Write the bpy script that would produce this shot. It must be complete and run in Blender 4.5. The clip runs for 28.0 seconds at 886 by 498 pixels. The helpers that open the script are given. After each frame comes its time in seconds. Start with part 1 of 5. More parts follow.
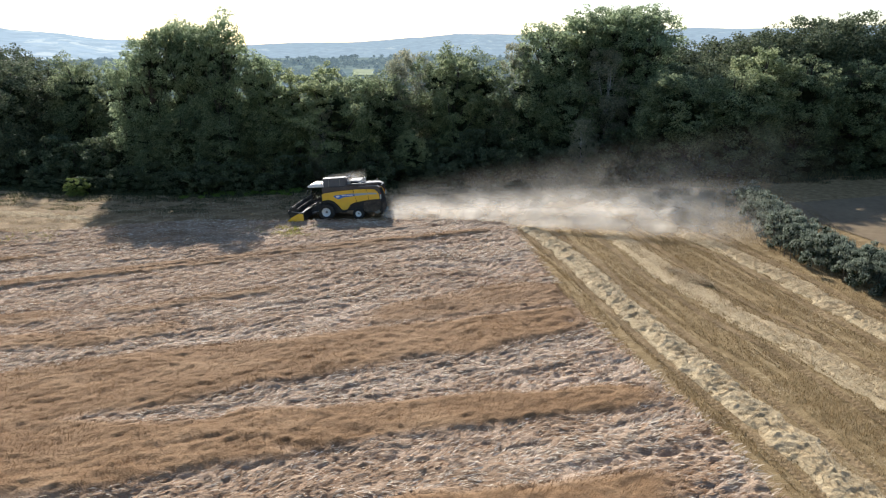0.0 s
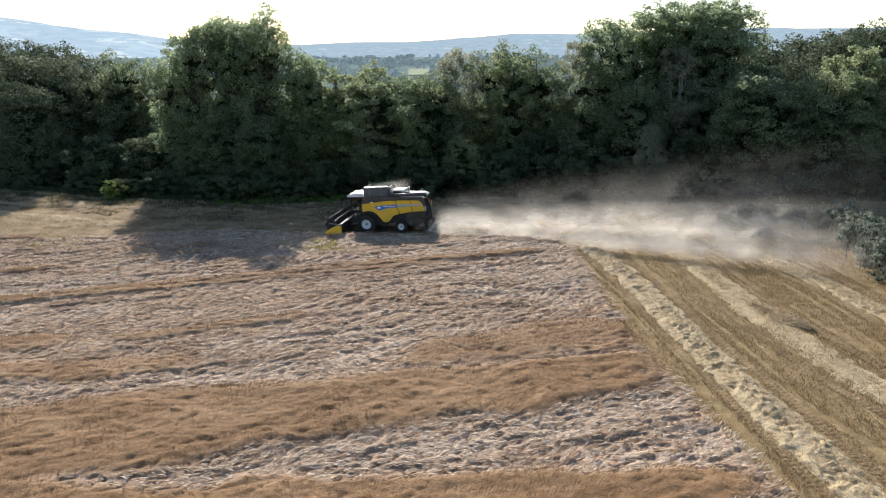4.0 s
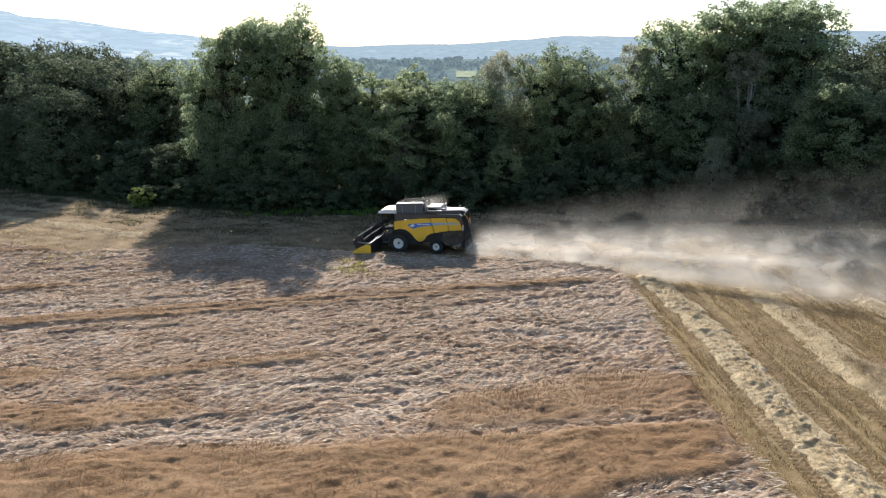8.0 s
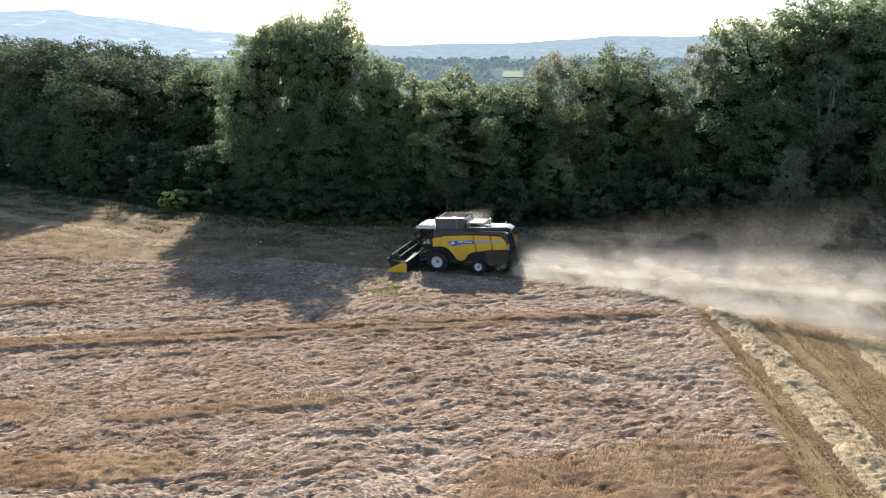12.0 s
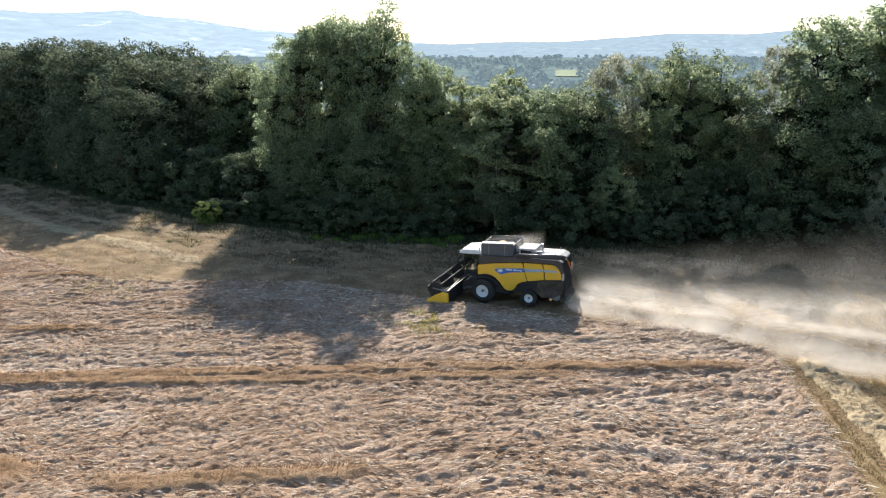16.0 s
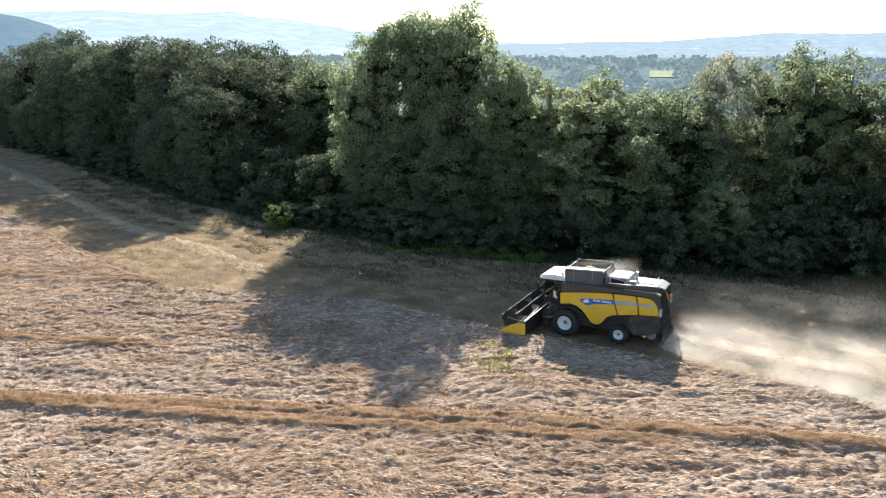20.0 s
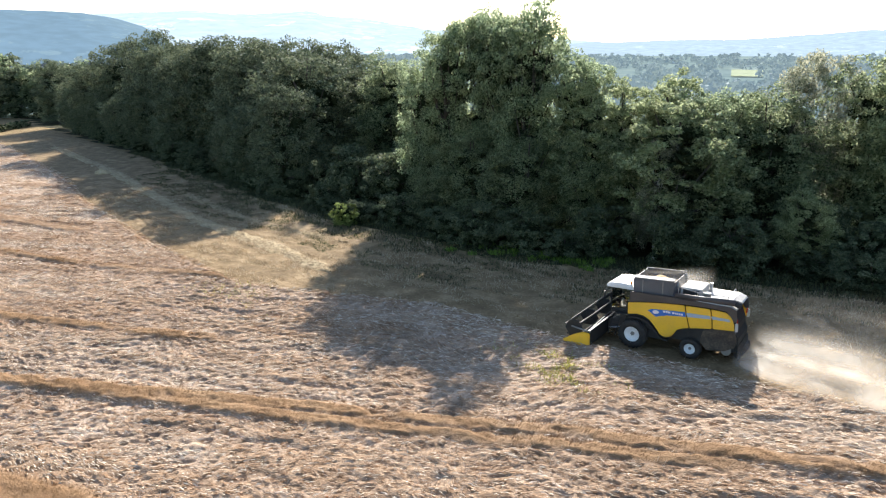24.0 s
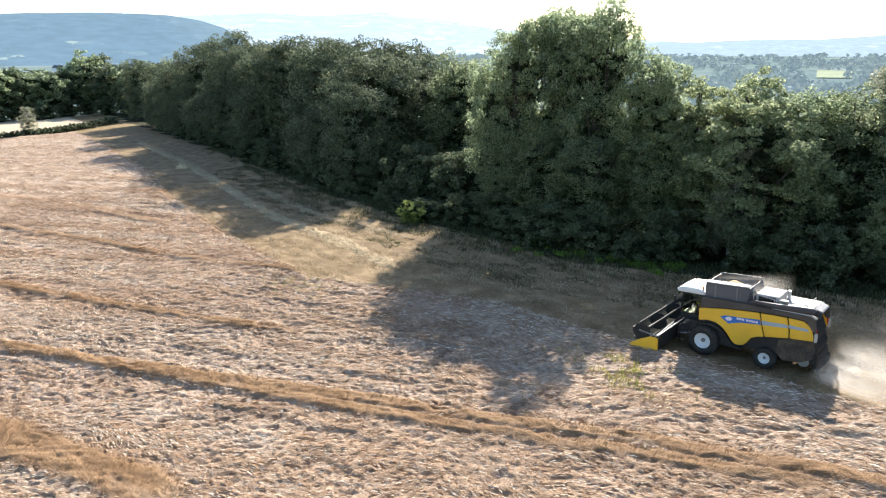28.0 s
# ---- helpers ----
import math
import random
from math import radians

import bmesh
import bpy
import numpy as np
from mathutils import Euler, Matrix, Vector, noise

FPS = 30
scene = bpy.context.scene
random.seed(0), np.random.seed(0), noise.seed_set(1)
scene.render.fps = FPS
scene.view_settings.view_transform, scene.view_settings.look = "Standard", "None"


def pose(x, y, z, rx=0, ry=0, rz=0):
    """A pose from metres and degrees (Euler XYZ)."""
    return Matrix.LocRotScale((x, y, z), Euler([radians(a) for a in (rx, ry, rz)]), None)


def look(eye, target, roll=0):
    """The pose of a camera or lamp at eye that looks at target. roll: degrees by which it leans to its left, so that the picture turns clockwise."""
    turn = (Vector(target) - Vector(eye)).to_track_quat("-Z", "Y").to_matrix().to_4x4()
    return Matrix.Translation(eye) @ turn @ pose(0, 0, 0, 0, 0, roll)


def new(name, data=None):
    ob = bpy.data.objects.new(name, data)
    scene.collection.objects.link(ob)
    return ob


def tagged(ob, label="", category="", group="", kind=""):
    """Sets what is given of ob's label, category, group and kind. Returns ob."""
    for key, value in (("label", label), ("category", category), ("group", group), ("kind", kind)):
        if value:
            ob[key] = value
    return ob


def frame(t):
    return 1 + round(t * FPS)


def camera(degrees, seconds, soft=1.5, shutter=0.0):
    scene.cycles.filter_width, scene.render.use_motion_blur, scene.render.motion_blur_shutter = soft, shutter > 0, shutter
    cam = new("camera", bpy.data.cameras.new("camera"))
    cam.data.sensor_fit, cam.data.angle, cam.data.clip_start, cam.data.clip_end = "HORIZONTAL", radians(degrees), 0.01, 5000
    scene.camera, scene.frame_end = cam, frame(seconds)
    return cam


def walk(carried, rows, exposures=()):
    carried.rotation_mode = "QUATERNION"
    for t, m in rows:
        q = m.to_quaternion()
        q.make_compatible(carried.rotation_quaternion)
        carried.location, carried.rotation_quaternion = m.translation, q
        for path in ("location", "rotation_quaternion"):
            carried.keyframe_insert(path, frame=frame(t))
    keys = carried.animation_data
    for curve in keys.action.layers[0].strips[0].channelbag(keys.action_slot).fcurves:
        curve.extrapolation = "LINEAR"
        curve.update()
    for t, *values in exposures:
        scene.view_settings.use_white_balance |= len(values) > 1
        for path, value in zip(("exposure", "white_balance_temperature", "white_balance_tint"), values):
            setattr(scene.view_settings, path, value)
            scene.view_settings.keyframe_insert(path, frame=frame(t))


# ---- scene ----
cam = camera(65.6, 28.0, 1.15)
# seconds, place of the drone (m), tilt, lean and heading (degrees)
PATH = [
    (0, -0.54, -0.38, 17.89, 73.71, 0.33, 10.24),
    (0.5, -0.62, 0.47, 17.91, 73.68, 0.32, 10.95),
    (1, -0.76, 1.35, 17.88, 73.67, 0.29, 11.61),
    (1.5, -0.92, 2.25, 17.81, 73.67, 0.27, 12.18),
    (2, -1.07, 3.15, 17.76, 73.65, 0.26, 12.69),
    (2.5, -1.21, 3.99, 17.75, 73.62, 0.25, 13.18),
    (3, -1.33, 4.78, 17.75, 73.62, 0.23, 13.72),
    (3.5, -1.46, 5.53, 17.73, 73.66, 0.22, 14.29),
    (5.5, -1.97, 8.57, 17.76, 73.87, 0.18, 15.98),
    (6, -2.08, 9.40, 17.78, 73.87, 0.20, 16.63),
    (6.5, -2.20, 10.19, 17.78, 73.89, 0.19, 17.24),
    (7, -2.35, 10.96, 17.77, 73.90, 0.15, 17.77),
    (7.5, -2.54, 11.72, 17.79, 73.90, 0.10, 18.20),
    (8, -2.72, 12.44, 17.82, 73.89, 0.07, 18.63),
    (8.5, -2.90, 13.14, 17.84, 73.89, 0.05, 19.09),
    (9, -3.11, 13.85, 17.85, 73.89, 0.03, 19.56),
    (9.5, -3.33, 14.55, 17.86, 73.88, 0.02, 20.02),
    (10, -3.58, 15.23, 17.85, 73.89, -0.02, 20.49),
    (10.5, -3.86, 15.91, 17.83, 73.90, -0.07, 20.94),
    (11, -4.14, 16.58, 17.82, 73.89, -0.13, 21.40),
    (11.5, -4.40, 17.22, 17.83, 73.87, -0.16, 21.87),
    (12, -4.64, 17.86, 17.87, 73.84, -0.18, 22.36),
    (12.5, -4.90, 18.50, 17.90, 73.83, -0.16, 22.83),
    (14.5, -5.98, 21.27, 18.33, 73.71, -0.17, 24.82),
    (15, -6.26, 22.07, 18.32, 73.72, -0.12, 25.36),
    (15.5, -6.54, 22.80, 18.31, 73.72, -0.07, 25.92),
    (16, -6.81, 23.45, 18.32, 73.71, -0.05, 26.52),
    (16.5, -7.09, 24.07, 18.33, 73.69, -0.05, 27.23),
    (17, -7.38, 24.71, 18.35, 73.68, -0.04, 28.10),
    (17.5, -7.66, 25.40, 18.35, 73.67, -0.06, 29.04),
    (18, -7.95, 26.08, 18.34, 73.67, -0.10, 29.97),
    (18.5, -8.24, 26.75, 18.34, 73.65, -0.11, 30.90),
    (19, -8.54, 27.43, 18.33, 73.64, -0.12, 31.84),
    (19.5, -8.85, 28.09, 18.27, 73.65, -0.15, 32.78),
    (20, -9.14, 28.73, 18.18, 73.67, -0.16, 33.75),
    (20.5, -9.36, 29.30, 18.13, 73.66, -0.15, 34.66),
    (21, -9.49, 29.68, 18.14, 73.63, -0.12, 35.37),
    (21.5, -9.55, 29.90, 18.11, 73.64, -0.11, 35.85),
    (23.5, -9.47, 29.91, 18.16, 73.55, -0.04, 38.72),
    (24, -9.51, 29.86, 18.12, 73.57, -0.04, 39.62),
    (24.5, -9.54, 29.82, 18.09, 73.58, -0.05, 40.53),
    (25, -9.57, 29.78, 18.07, 73.59, -0.07, 41.42),
    (25.5, -9.58, 29.77, 18.05, 73.59, -0.06, 42.15),
    (26, -9.58, 29.78, 18.04, 73.59, -0.03, 42.72),
    (26.5, -9.57, 29.79, 18.02, 73.59, -0.01, 43.25),
    (27, -9.57, 29.81, 17.99, 73.60, 0.01, 43.86),
    (27.5, -9.54, 29.83, 17.98, 73.60, 0.04, 44.56),
    (28, -9.50, 29.84, 17.97, 73.60, 0.05, 45.30),
]
walk(cam, [(t, pose(x, y, z, rx, ry, rz)) for t, x, y, z, rx, ry, rz in PATH],
     exposures=((0, 0.76, 6250, 10), (5, 0.74, 6250, 10), (11, 0.87, 6300, 10), (16, 1.02, 6350, 10), (20, 1.22, 6380, 10), (28, 1.41, 6380, 10)))

# ---------------------------------------------------------------- light
SUN_AZ, SUN_EL = 27.0, 29.0          # degrees left of +y, above the horizon
world = bpy.data.worlds.new("sky")
scene.world = world
world.use_nodes = True
wn = world.node_tree.nodes
sky = wn.new("ShaderNodeTexSky")
sky.sky_type = "NISHITA"
sky.sun_disc = False
sky.sun_elevation = radians(SUN_EL)
sky.sun_rotation = radians(-SUN_AZ)
sky.dust_density = 0.6
sky.ozone_density = 2.5
sky.air_density = 1.0
wn["Background"].inputs["Strength"].default_value = 0.106
world.node_tree.links.new(sky.outputs["Color"], wn["Background"].inputs["Color"])
sun_data = bpy.data.lights.new("sun", "SUN")
sun_data.energy, sun_data.angle, sun_data.color = 5.0, radians(0.55), (1.0, 0.94, 0.85)
sun = new("sun", sun_data)
toward = Vector((-math.sin(radians(SUN_AZ)) * math.cos(radians(SUN_EL)), math.cos(radians(SUN_AZ)) * math.cos(radians(SUN_EL)), math.sin(radians(SUN_EL))))
sun.matrix_world = look(toward * 60, (0, 0, 0))

rng = np.random.default_rng(7)


# ---------------------------------------------------------------- materials
def material(name, colours, scale=4.0, rough=0.8, metal=0.0, bump=0.0, bump_scale=40.0, detail=6.0, stretch=(1, 1, 1), random_amount=0.0,
             translucent=0.0, spec=0.3, fine=None, emission=0.0, island=False, attribute=None, coat=0.0, through_gain=1.0):
    """A surface whose colour runs through the given colours by broad noise, broken up by a second, finer noise."""
    m = bpy.data.materials.new(name)
    m.use_nodes = True
    nt = m.node_tree
    bs, out = nt.nodes["Principled BSDF"], nt.nodes["Material Output"]
    tc, mp = nt.nodes.new("ShaderNodeTexCoord"), nt.nodes.new("ShaderNodeMapping")
    mp.inputs["Scale"].default_value = stretch
    nt.links.new(tc.outputs["Object"], mp.inputs["Vector"])
    n1, n2 = nt.nodes.new("ShaderNodeTexNoise"), nt.nodes.new("ShaderNodeTexNoise")
    n1.inputs["Scale"].default_value, n1.inputs["Detail"].default_value = scale, detail
    n2.inputs["Scale"].default_value, n2.inputs["Detail"].default_value = fine or scale * 9, 4.0
    for n in (n1, n2):
        nt.links.new(mp.outputs["Vector"], n.inputs["Vector"])
    mix = nt.nodes.new("ShaderNodeMix")
    mix.data_type = "FLOAT"
    mix.inputs[0].default_value = 0.4
    nt.links.new(n1.outputs["Fac"], mix.inputs[2])
    nt.links.new(n2.outputs["Fac"], mix.inputs[3])
    value = mix.outputs[0]
    if random_amount:
        src = nt.nodes.new("ShaderNodeNewGeometry").outputs["Random Per Island"] if island else nt.nodes.new("ShaderNodeObjectInfo").outputs["Random"]
        ma = nt.nodes.new("ShaderNodeMath")
        ma.operation = "MULTIPLY_ADD"
        ma.inputs[1].default_value = random_amount
        nt.links.new(src, ma.inputs[0])
        nt.links.new(value, ma.inputs[2])
        sub = nt.nodes.new("ShaderNodeMath")
        sub.operation = "SUBTRACT"
        sub.inputs[1].default_value = random_amount / 2
        nt.links.new(ma.outputs[0], sub.inputs[0])
        value = sub.outputs[0]
    ramp = nt.nodes.new("ShaderNodeValToRGB")
    els = ramp.color_ramp.elements
    k = len(colours)
    for i, c in enumerate(colours):
        pos = 0.3 + 0.4 * i / max(1, k - 1)
        e = els[i] if i < 2 else els.new(pos)
        e.position, e.color = pos, (*c, 1)
    if k == 1:
        els[1].position, els[1].color = 0.7, (*colours[0], 1)
    nt.links.new(value, ramp.inputs["Fac"])
    colour = ramp.outputs["Color"]
    if attribute:
        at = nt.nodes.new("ShaderNodeAttribute")
        at.attribute_name = attribute[0]
        ramp2 = nt.nodes.new("ShaderNodeValToRGB")
        for i, c in enumerate(attribute[1]):
            e = ramp2.color_ramp.elements[i] if i < 2 else ramp2.color_ramp.elements.new(0.3 + 0.4 * i / (len(attribute[1]) - 1))
            e.position, e.color = 0.3 + 0.4 * i / (len(attribute[1]) - 1), (*c, 1)
        nt.links.new(value, ramp2.inputs["Fac"])
        mc = nt.nodes.new("ShaderNodeMix")
        mc.data_type = "RGBA"
        nt.links.new(at.outputs["Fac"], mc.inputs[0])
        nt.links.new(colour, mc.inputs[6])
        nt.links.new(ramp2.outputs["Color"], mc.inputs[7])
        colour = mc.outputs[2]
    nt.links.new(colour, bs.inputs["Base Color"])
    bs.inputs["Roughness"].default_value = rough
    bs.inputs["Metallic"].default_value = metal
    bs.inputs["Specular IOR Level"].default_value = spec
    bs.inputs["Coat Weight"].default_value = coat
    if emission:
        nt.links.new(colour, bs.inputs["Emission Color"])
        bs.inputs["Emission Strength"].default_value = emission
    if bump:
        bp, n3 = nt.nodes.new("ShaderNodeBump"), nt.nodes.new("ShaderNodeTexNoise")
        n3.inputs["Scale"].default_value, n3.inputs["Detail"].default_value = bump_scale, 5.0
        nt.links.new(mp.outputs["Vector"], n3.inputs["Vector"])
        bp.inputs["Strength"].default_value, bp.inputs["Distance"].default_value = bump, 0.05
        nt.links.new(n3.outputs["Fac"], bp.inputs["Height"])
        nt.links.new(bp.outputs["Normal"], bs.inputs["Normal"])
    if translucent:
        tr, ms = nt.nodes.new("ShaderNodeBsdfTranslucent"), nt.nodes.new("ShaderNodeMixShader")
        hs = nt.nodes.new("ShaderNodeHueSaturation")
        hs.inputs["Value"].default_value = through_gain
        hs.inputs["Saturation"].default_value = 0.85 if through_gain > 1 else 1.0
        nt.links.new(colour, hs.inputs["Color"])
        nt.links.new(hs.outputs["Color"], tr.inputs["Color"])
        ms.inputs["Fac"].default_value = translucent
        nt.links.new(bs.outputs["BSDF"], ms.inputs[1])
        nt.links.new(tr.outputs["BSDF"], ms.inputs[2])
        nt.links.new(ms.outputs["Shader"], out.inputs["Surface"])
    return m


M_EARTH = material("stubble_ground", [(0.142, 0.095, 0.044), (0.245, 0.17, 0.082), (0.38, 0.282, 0.152)], 1.6, 0.95, bump=1.0, bump_scale=16, fine=14, spec=0.1)
M_GRASS = material("rough_grass", [(0.035, 0.05, 0.012), (0.07, 0.09, 0.02), (0.13, 0.12, 0.04)], 0.35, 0.9, bump=0.6, bump_scale=6, fine=4, spec=0.15)
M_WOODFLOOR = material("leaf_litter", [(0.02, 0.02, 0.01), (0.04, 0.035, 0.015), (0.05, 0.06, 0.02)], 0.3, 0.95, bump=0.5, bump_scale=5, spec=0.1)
M_CROP = material("ripe_lodged_barley", [(0.19, 0.122, 0.075), (0.36, 0.255, 0.172), (0.57, 0.44, 0.33)], 0.3, 0.85, bump=0.9, bump_scale=12, fine=5, stretch=(0.8, 1.6, 1), spec=0.15,
                  attribute=("standing", [(0.165, 0.09, 0.039), (0.245, 0.142, 0.068), (0.335, 0.21, 0.11)]))
M_BLADE = material("barley_straw", [(0.34, 0.23, 0.145), (0.56, 0.42, 0.30), (0.80, 0.66, 0.51)], 0.3, 0.8, random_amount=0.8, island=True, translucent=0.25, spec=0.2)
M_BLADE_RED = material("standing_barley_ears", [(0.19, 0.102, 0.044), (0.285, 0.168, 0.082), (0.40, 0.26, 0.138)], 0.3, 0.8, random_amount=0.8, island=True, translucent=0.3, spec=0.2)
M_STRAW = material("cut_straw", [(0.31, 0.225, 0.122), (0.44, 0.335, 0.19), (0.57, 0.455, 0.285)], 0.8, 0.85, bump=1.0, bump_scale=9, fine=6, spec=0.2)
M_STRAW_BLADE = material("loose_straw", [(0.27, 0.19, 0.10), (0.44, 0.34, 0.205), (0.62, 0.51, 0.345)], 0.5, 0.8, random_amount=0.6, island=True, translucent=0.4, spec=0.25)
M_STUBBLE = material("gold_stubble", [(0.205, 0.135, 0.06), (0.33, 0.226, 0.106), (0.46, 0.342, 0.182)], 0.6, 0.85, random_amount=0.7, island=True, translucent=0.2, spec=0.2)
M_WISP = material("lodged_barley_wisps", [(0.45, 0.342, 0.24), (0.64, 0.525, 0.39), (0.79, 0.685, 0.545)], 0.25, 0.8, random_amount=0.6, island=True, translucent=0.25, spec=0.25)
M_GRASS_BLADE = material("verge_grass", [(0.028, 0.038, 0.014), (0.06, 0.074, 0.026), (0.14, 0.14, 0.055)], 0.4, 0.6, random_amount=0.6, island=True, translucent=0.35, spec=0.4)
M_WEED = material("lush_weeds", [(0.09, 0.17, 0.02), (0.15, 0.27, 0.03), (0.22, 0.34, 0.05)], 0.5, 0.5, random_amount=0.6, island=True, translucent=0.4, spec=0.4)
# valley trees: blue-grey colour and emission stand in for distance haze
M_HAZED_TREES = material("valley_trees", [(0.085, 0.115, 0.13), (0.115, 0.15, 0.16), (0.155, 0.19, 0.185)], 0.01, 0.9, random_amount=0.4, island=True, emission=0.7, spec=0.1)
M_TRAMPLED = material("trampled_straw", [(0.12, 0.08, 0.038), (0.23, 0.155, 0.078), (0.39, 0.28, 0.155)], 0.6, 0.9, bump=1.0, bump_scale=8, fine=5, spec=0.15)
# valley fields: haze likewise painted in as bluish colour with emission
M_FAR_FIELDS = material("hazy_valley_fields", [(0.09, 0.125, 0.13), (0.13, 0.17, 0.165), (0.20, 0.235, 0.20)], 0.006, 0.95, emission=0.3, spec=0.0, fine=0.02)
M_BARK = material("bark", [(0.05, 0.04, 0.03), (0.10, 0.085, 0.065)], 3, 0.9, bump=0.8, bump_scale=14, stretch=(1, 1, 0.2))
M_BIRCH = material("pale_bark", [(0.25, 0.24, 0.21), (0.5, 0.48, 0.44)], 3, 0.8, bump=0.4, bump_scale=12, stretch=(1, 1, 3))
# near-black leaf colour that paints the shade inside crowns and hedges
M_INNER_SHADE = material("painted_inner_shade", [(0.024, 0.032, 0.016), (0.045, 0.058, 0.029)], 1.0, 0.95, spec=0.0)
M_WISP_BROWN = material("reddish_barley_wisps", [(0.27, 0.155, 0.08), (0.41, 0.26, 0.15), (0.56, 0.385, 0.245)], 0.25, 0.8, random_amount=0.6, island=True, translucent=0.25, spec=0.2)
LEAF = {}
for key, tone, sheer, gain in (("oak", [(0.061, 0.088, 0.044), (0.122, 0.165, 0.081), (0.201, 0.246, 0.127)], 0.45, 2.3), ("ash", [(0.077, 0.112, 0.057), (0.146, 0.201, 0.105), (0.238, 0.299, 0.165)], 0.5, 2.4),
                              ("light", [(0.115, 0.152, 0.068), (0.19, 0.24, 0.115), (0.265, 0.315, 0.165)], 0.5, 2.0), ("birch", [(0.104, 0.126, 0.081), (0.173, 0.198, 0.129), (0.256, 0.266, 0.181)], 0.45, 2.2),
                              ("old_oak", [(0.051, 0.073, 0.041), (0.098, 0.132, 0.073), (0.165, 0.201, 0.110)], 0.30, 1.4), ("shrub", [(0.049, 0.071, 0.037), (0.088, 0.120, 0.061), (0.137, 0.168, 0.093)], 0.35, 1.7),
                              ("willow", [(0.058, 0.077, 0.056), (0.10, 0.13, 0.095), (0.155, 0.19, 0.145)], 0.45, 2.2), ("lime", [(0.085, 0.13, 0.03), (0.14, 0.20, 0.048), (0.23, 0.29, 0.08)], 0.4, 1.6)):
    c = [(1.2 * a, 1.09 * g, 1.07 * b) for a, g, b in tone]
    LEAF[key] = material(key + "_leaves", c, 0.35, 0.62, random_amount=0.6, island=True, translucent=sheer, spec=0.06, fine=1.5, through_gain=0.88 * gain)


# ---------------------------------------------------------------- noise and mesh helpers
def lattice(ix, iy, seed):
    h = (ix.astype(np.int64) * 374761393 + iy.astype(np.int64) * 668265263 + seed * 974634777) & 0xFFFFFFFF
    h = ((h ^ (h >> 13)) * 1274126177) & 0xFFFFFFFF
    return ((h ^ (h >> 16)) & 0xFFFF) / 65535.0


def vnoise(x, y, seed=0):
    """Smooth value noise from 0 to 1 over arrays."""
    ix, iy = np.floor(x), np.floor(y)
    fx, fy = x - ix, y - iy
    fx, fy = fx * fx * (3 - 2 * fx), fy * fy * (3 - 2 * fy)
    a, b = lattice(ix, iy, seed), lattice(ix + 1, iy, seed)
    c, d = lattice(ix, iy + 1, seed), lattice(ix + 1, iy + 1, seed)
    return (a * (1 - fx) + b * fx) * (1 - fy) + (c * (1 - fx) + d * fx) * fy


def fbm(x, y, seed=0, octaves=4):
    total, amp, norm = 0.0, 1.0, 0.0
    for i in range(octaves):
        total = total + amp * vnoise(x * 2 ** i + 17 * i, y * 2 ** i - 9 * i, seed + i)
        norm += amp
        amp *= 0.5
    return total / norm


def raw_mesh(name, verts, faces, mat, smooth=False):
    """A mesh from arrays: verts (n, 3), faces (m, 3 or 4)."""
    verts, faces = np.asarray(verts, dtype=np.float32), np.asarray(faces, dtype=np.int32)
    me = bpy.data.meshes.new(name)
    k = faces.shape[1]
    me.vertices.add(len(verts))
    me.vertices.foreach_set("co", verts.ravel())
    me.loops.add(faces.size)
    me.loops.foreach_set("vertex_index", faces.ravel())
    me.polygons.add(len(faces))
    me.polygons.foreach_set("loop_start", np.arange(0, faces.size, k, dtype=np.int32))
    me.polygons.foreach_set("loop_total", np.full(len(faces), k, dtype=np.int32))
    if smooth:
        me.polygons.foreach_set("use_smooth", np.ones(len(faces), dtype=bool))
    me.update(calc_edges=True)
    me.validate()
    if mat:
        me.materials.append(mat)
    return me


def part(name, bm, mat, parent, label="", smooth=False):
    """Links a bmesh as one mesh object under a thing or a part."""
    me = bpy.data.meshes.new(name)
    bm.to_mesh(me)
    bm.free()
    me.materials.append(mat)
    if smooth:
        for p in me.polygons:
            p.use_smooth = True
    ob = new(name, me)
    ob.parent = parent
    if label:
        ob["label"] = label
    return ob


def mesh_part(name, me, parent, label=""):
    ob = new(name, me)
    ob.parent = parent
    if label:
        ob["label"] = label
    return ob


# ---------------------------------------------------------------- the lie of the land
EDGE_X = (-300, -250, -217, -133, -86, -64, -54, -45, -35, -20, 0, 12, 18, 40, 80)
EDGE_Y = (131, 118, 110.5, 93.8, 82, 78, 77.2, 76.8, 78.2, 82, 82, 79.5, 82, 90, 96)


def wood_edge(x):
    return np.interp(x, EDGE_X, EDGE_Y)


def crop_top(x, y):
    """The sloping field, at the height of the ears."""
    return 0.344 + 0.03423 * np.clip(x, -330, 120) + 0.0221 * np.clip(y, -150, 160)


CROP = 0.6


def land(x, y):
    """Height of the bare soil: a tilted field that drops behind the wood into a wide valley."""
    x, y = np.asarray(x, dtype=float), np.asarray(y, dtype=float)
    z = crop_top(x, y) - CROP
    d = np.clip(y - wood_edge(x), 0, None)
    z = z - 0.10 * np.clip(d, 0, 80) * np.clip(d / 10, 0, 1) - 0.012 * np.clip(d - 80, 0, 500)
    r = np.hypot(x, y)
    k = np.clip((r - 350) / 500, 0, 1)
    k = k * k * (3 - 2 * k)
    return z * (1 - k) + k * (-14 + 6 * (fbm(x / 400, y / 400, 5, 3) - 0.5))


# ---------------------------------------------------------------- ground sheet
def ring_axis(parts):
    """Grid lines, dense near and ever coarser far off."""
    a = [0.0]
    for step, end in parts:
        while a[-1] < end:
            a.append(a[-1] + step)
    a = np.array(a)
    return np.concatenate([-a[:0:-1], a])


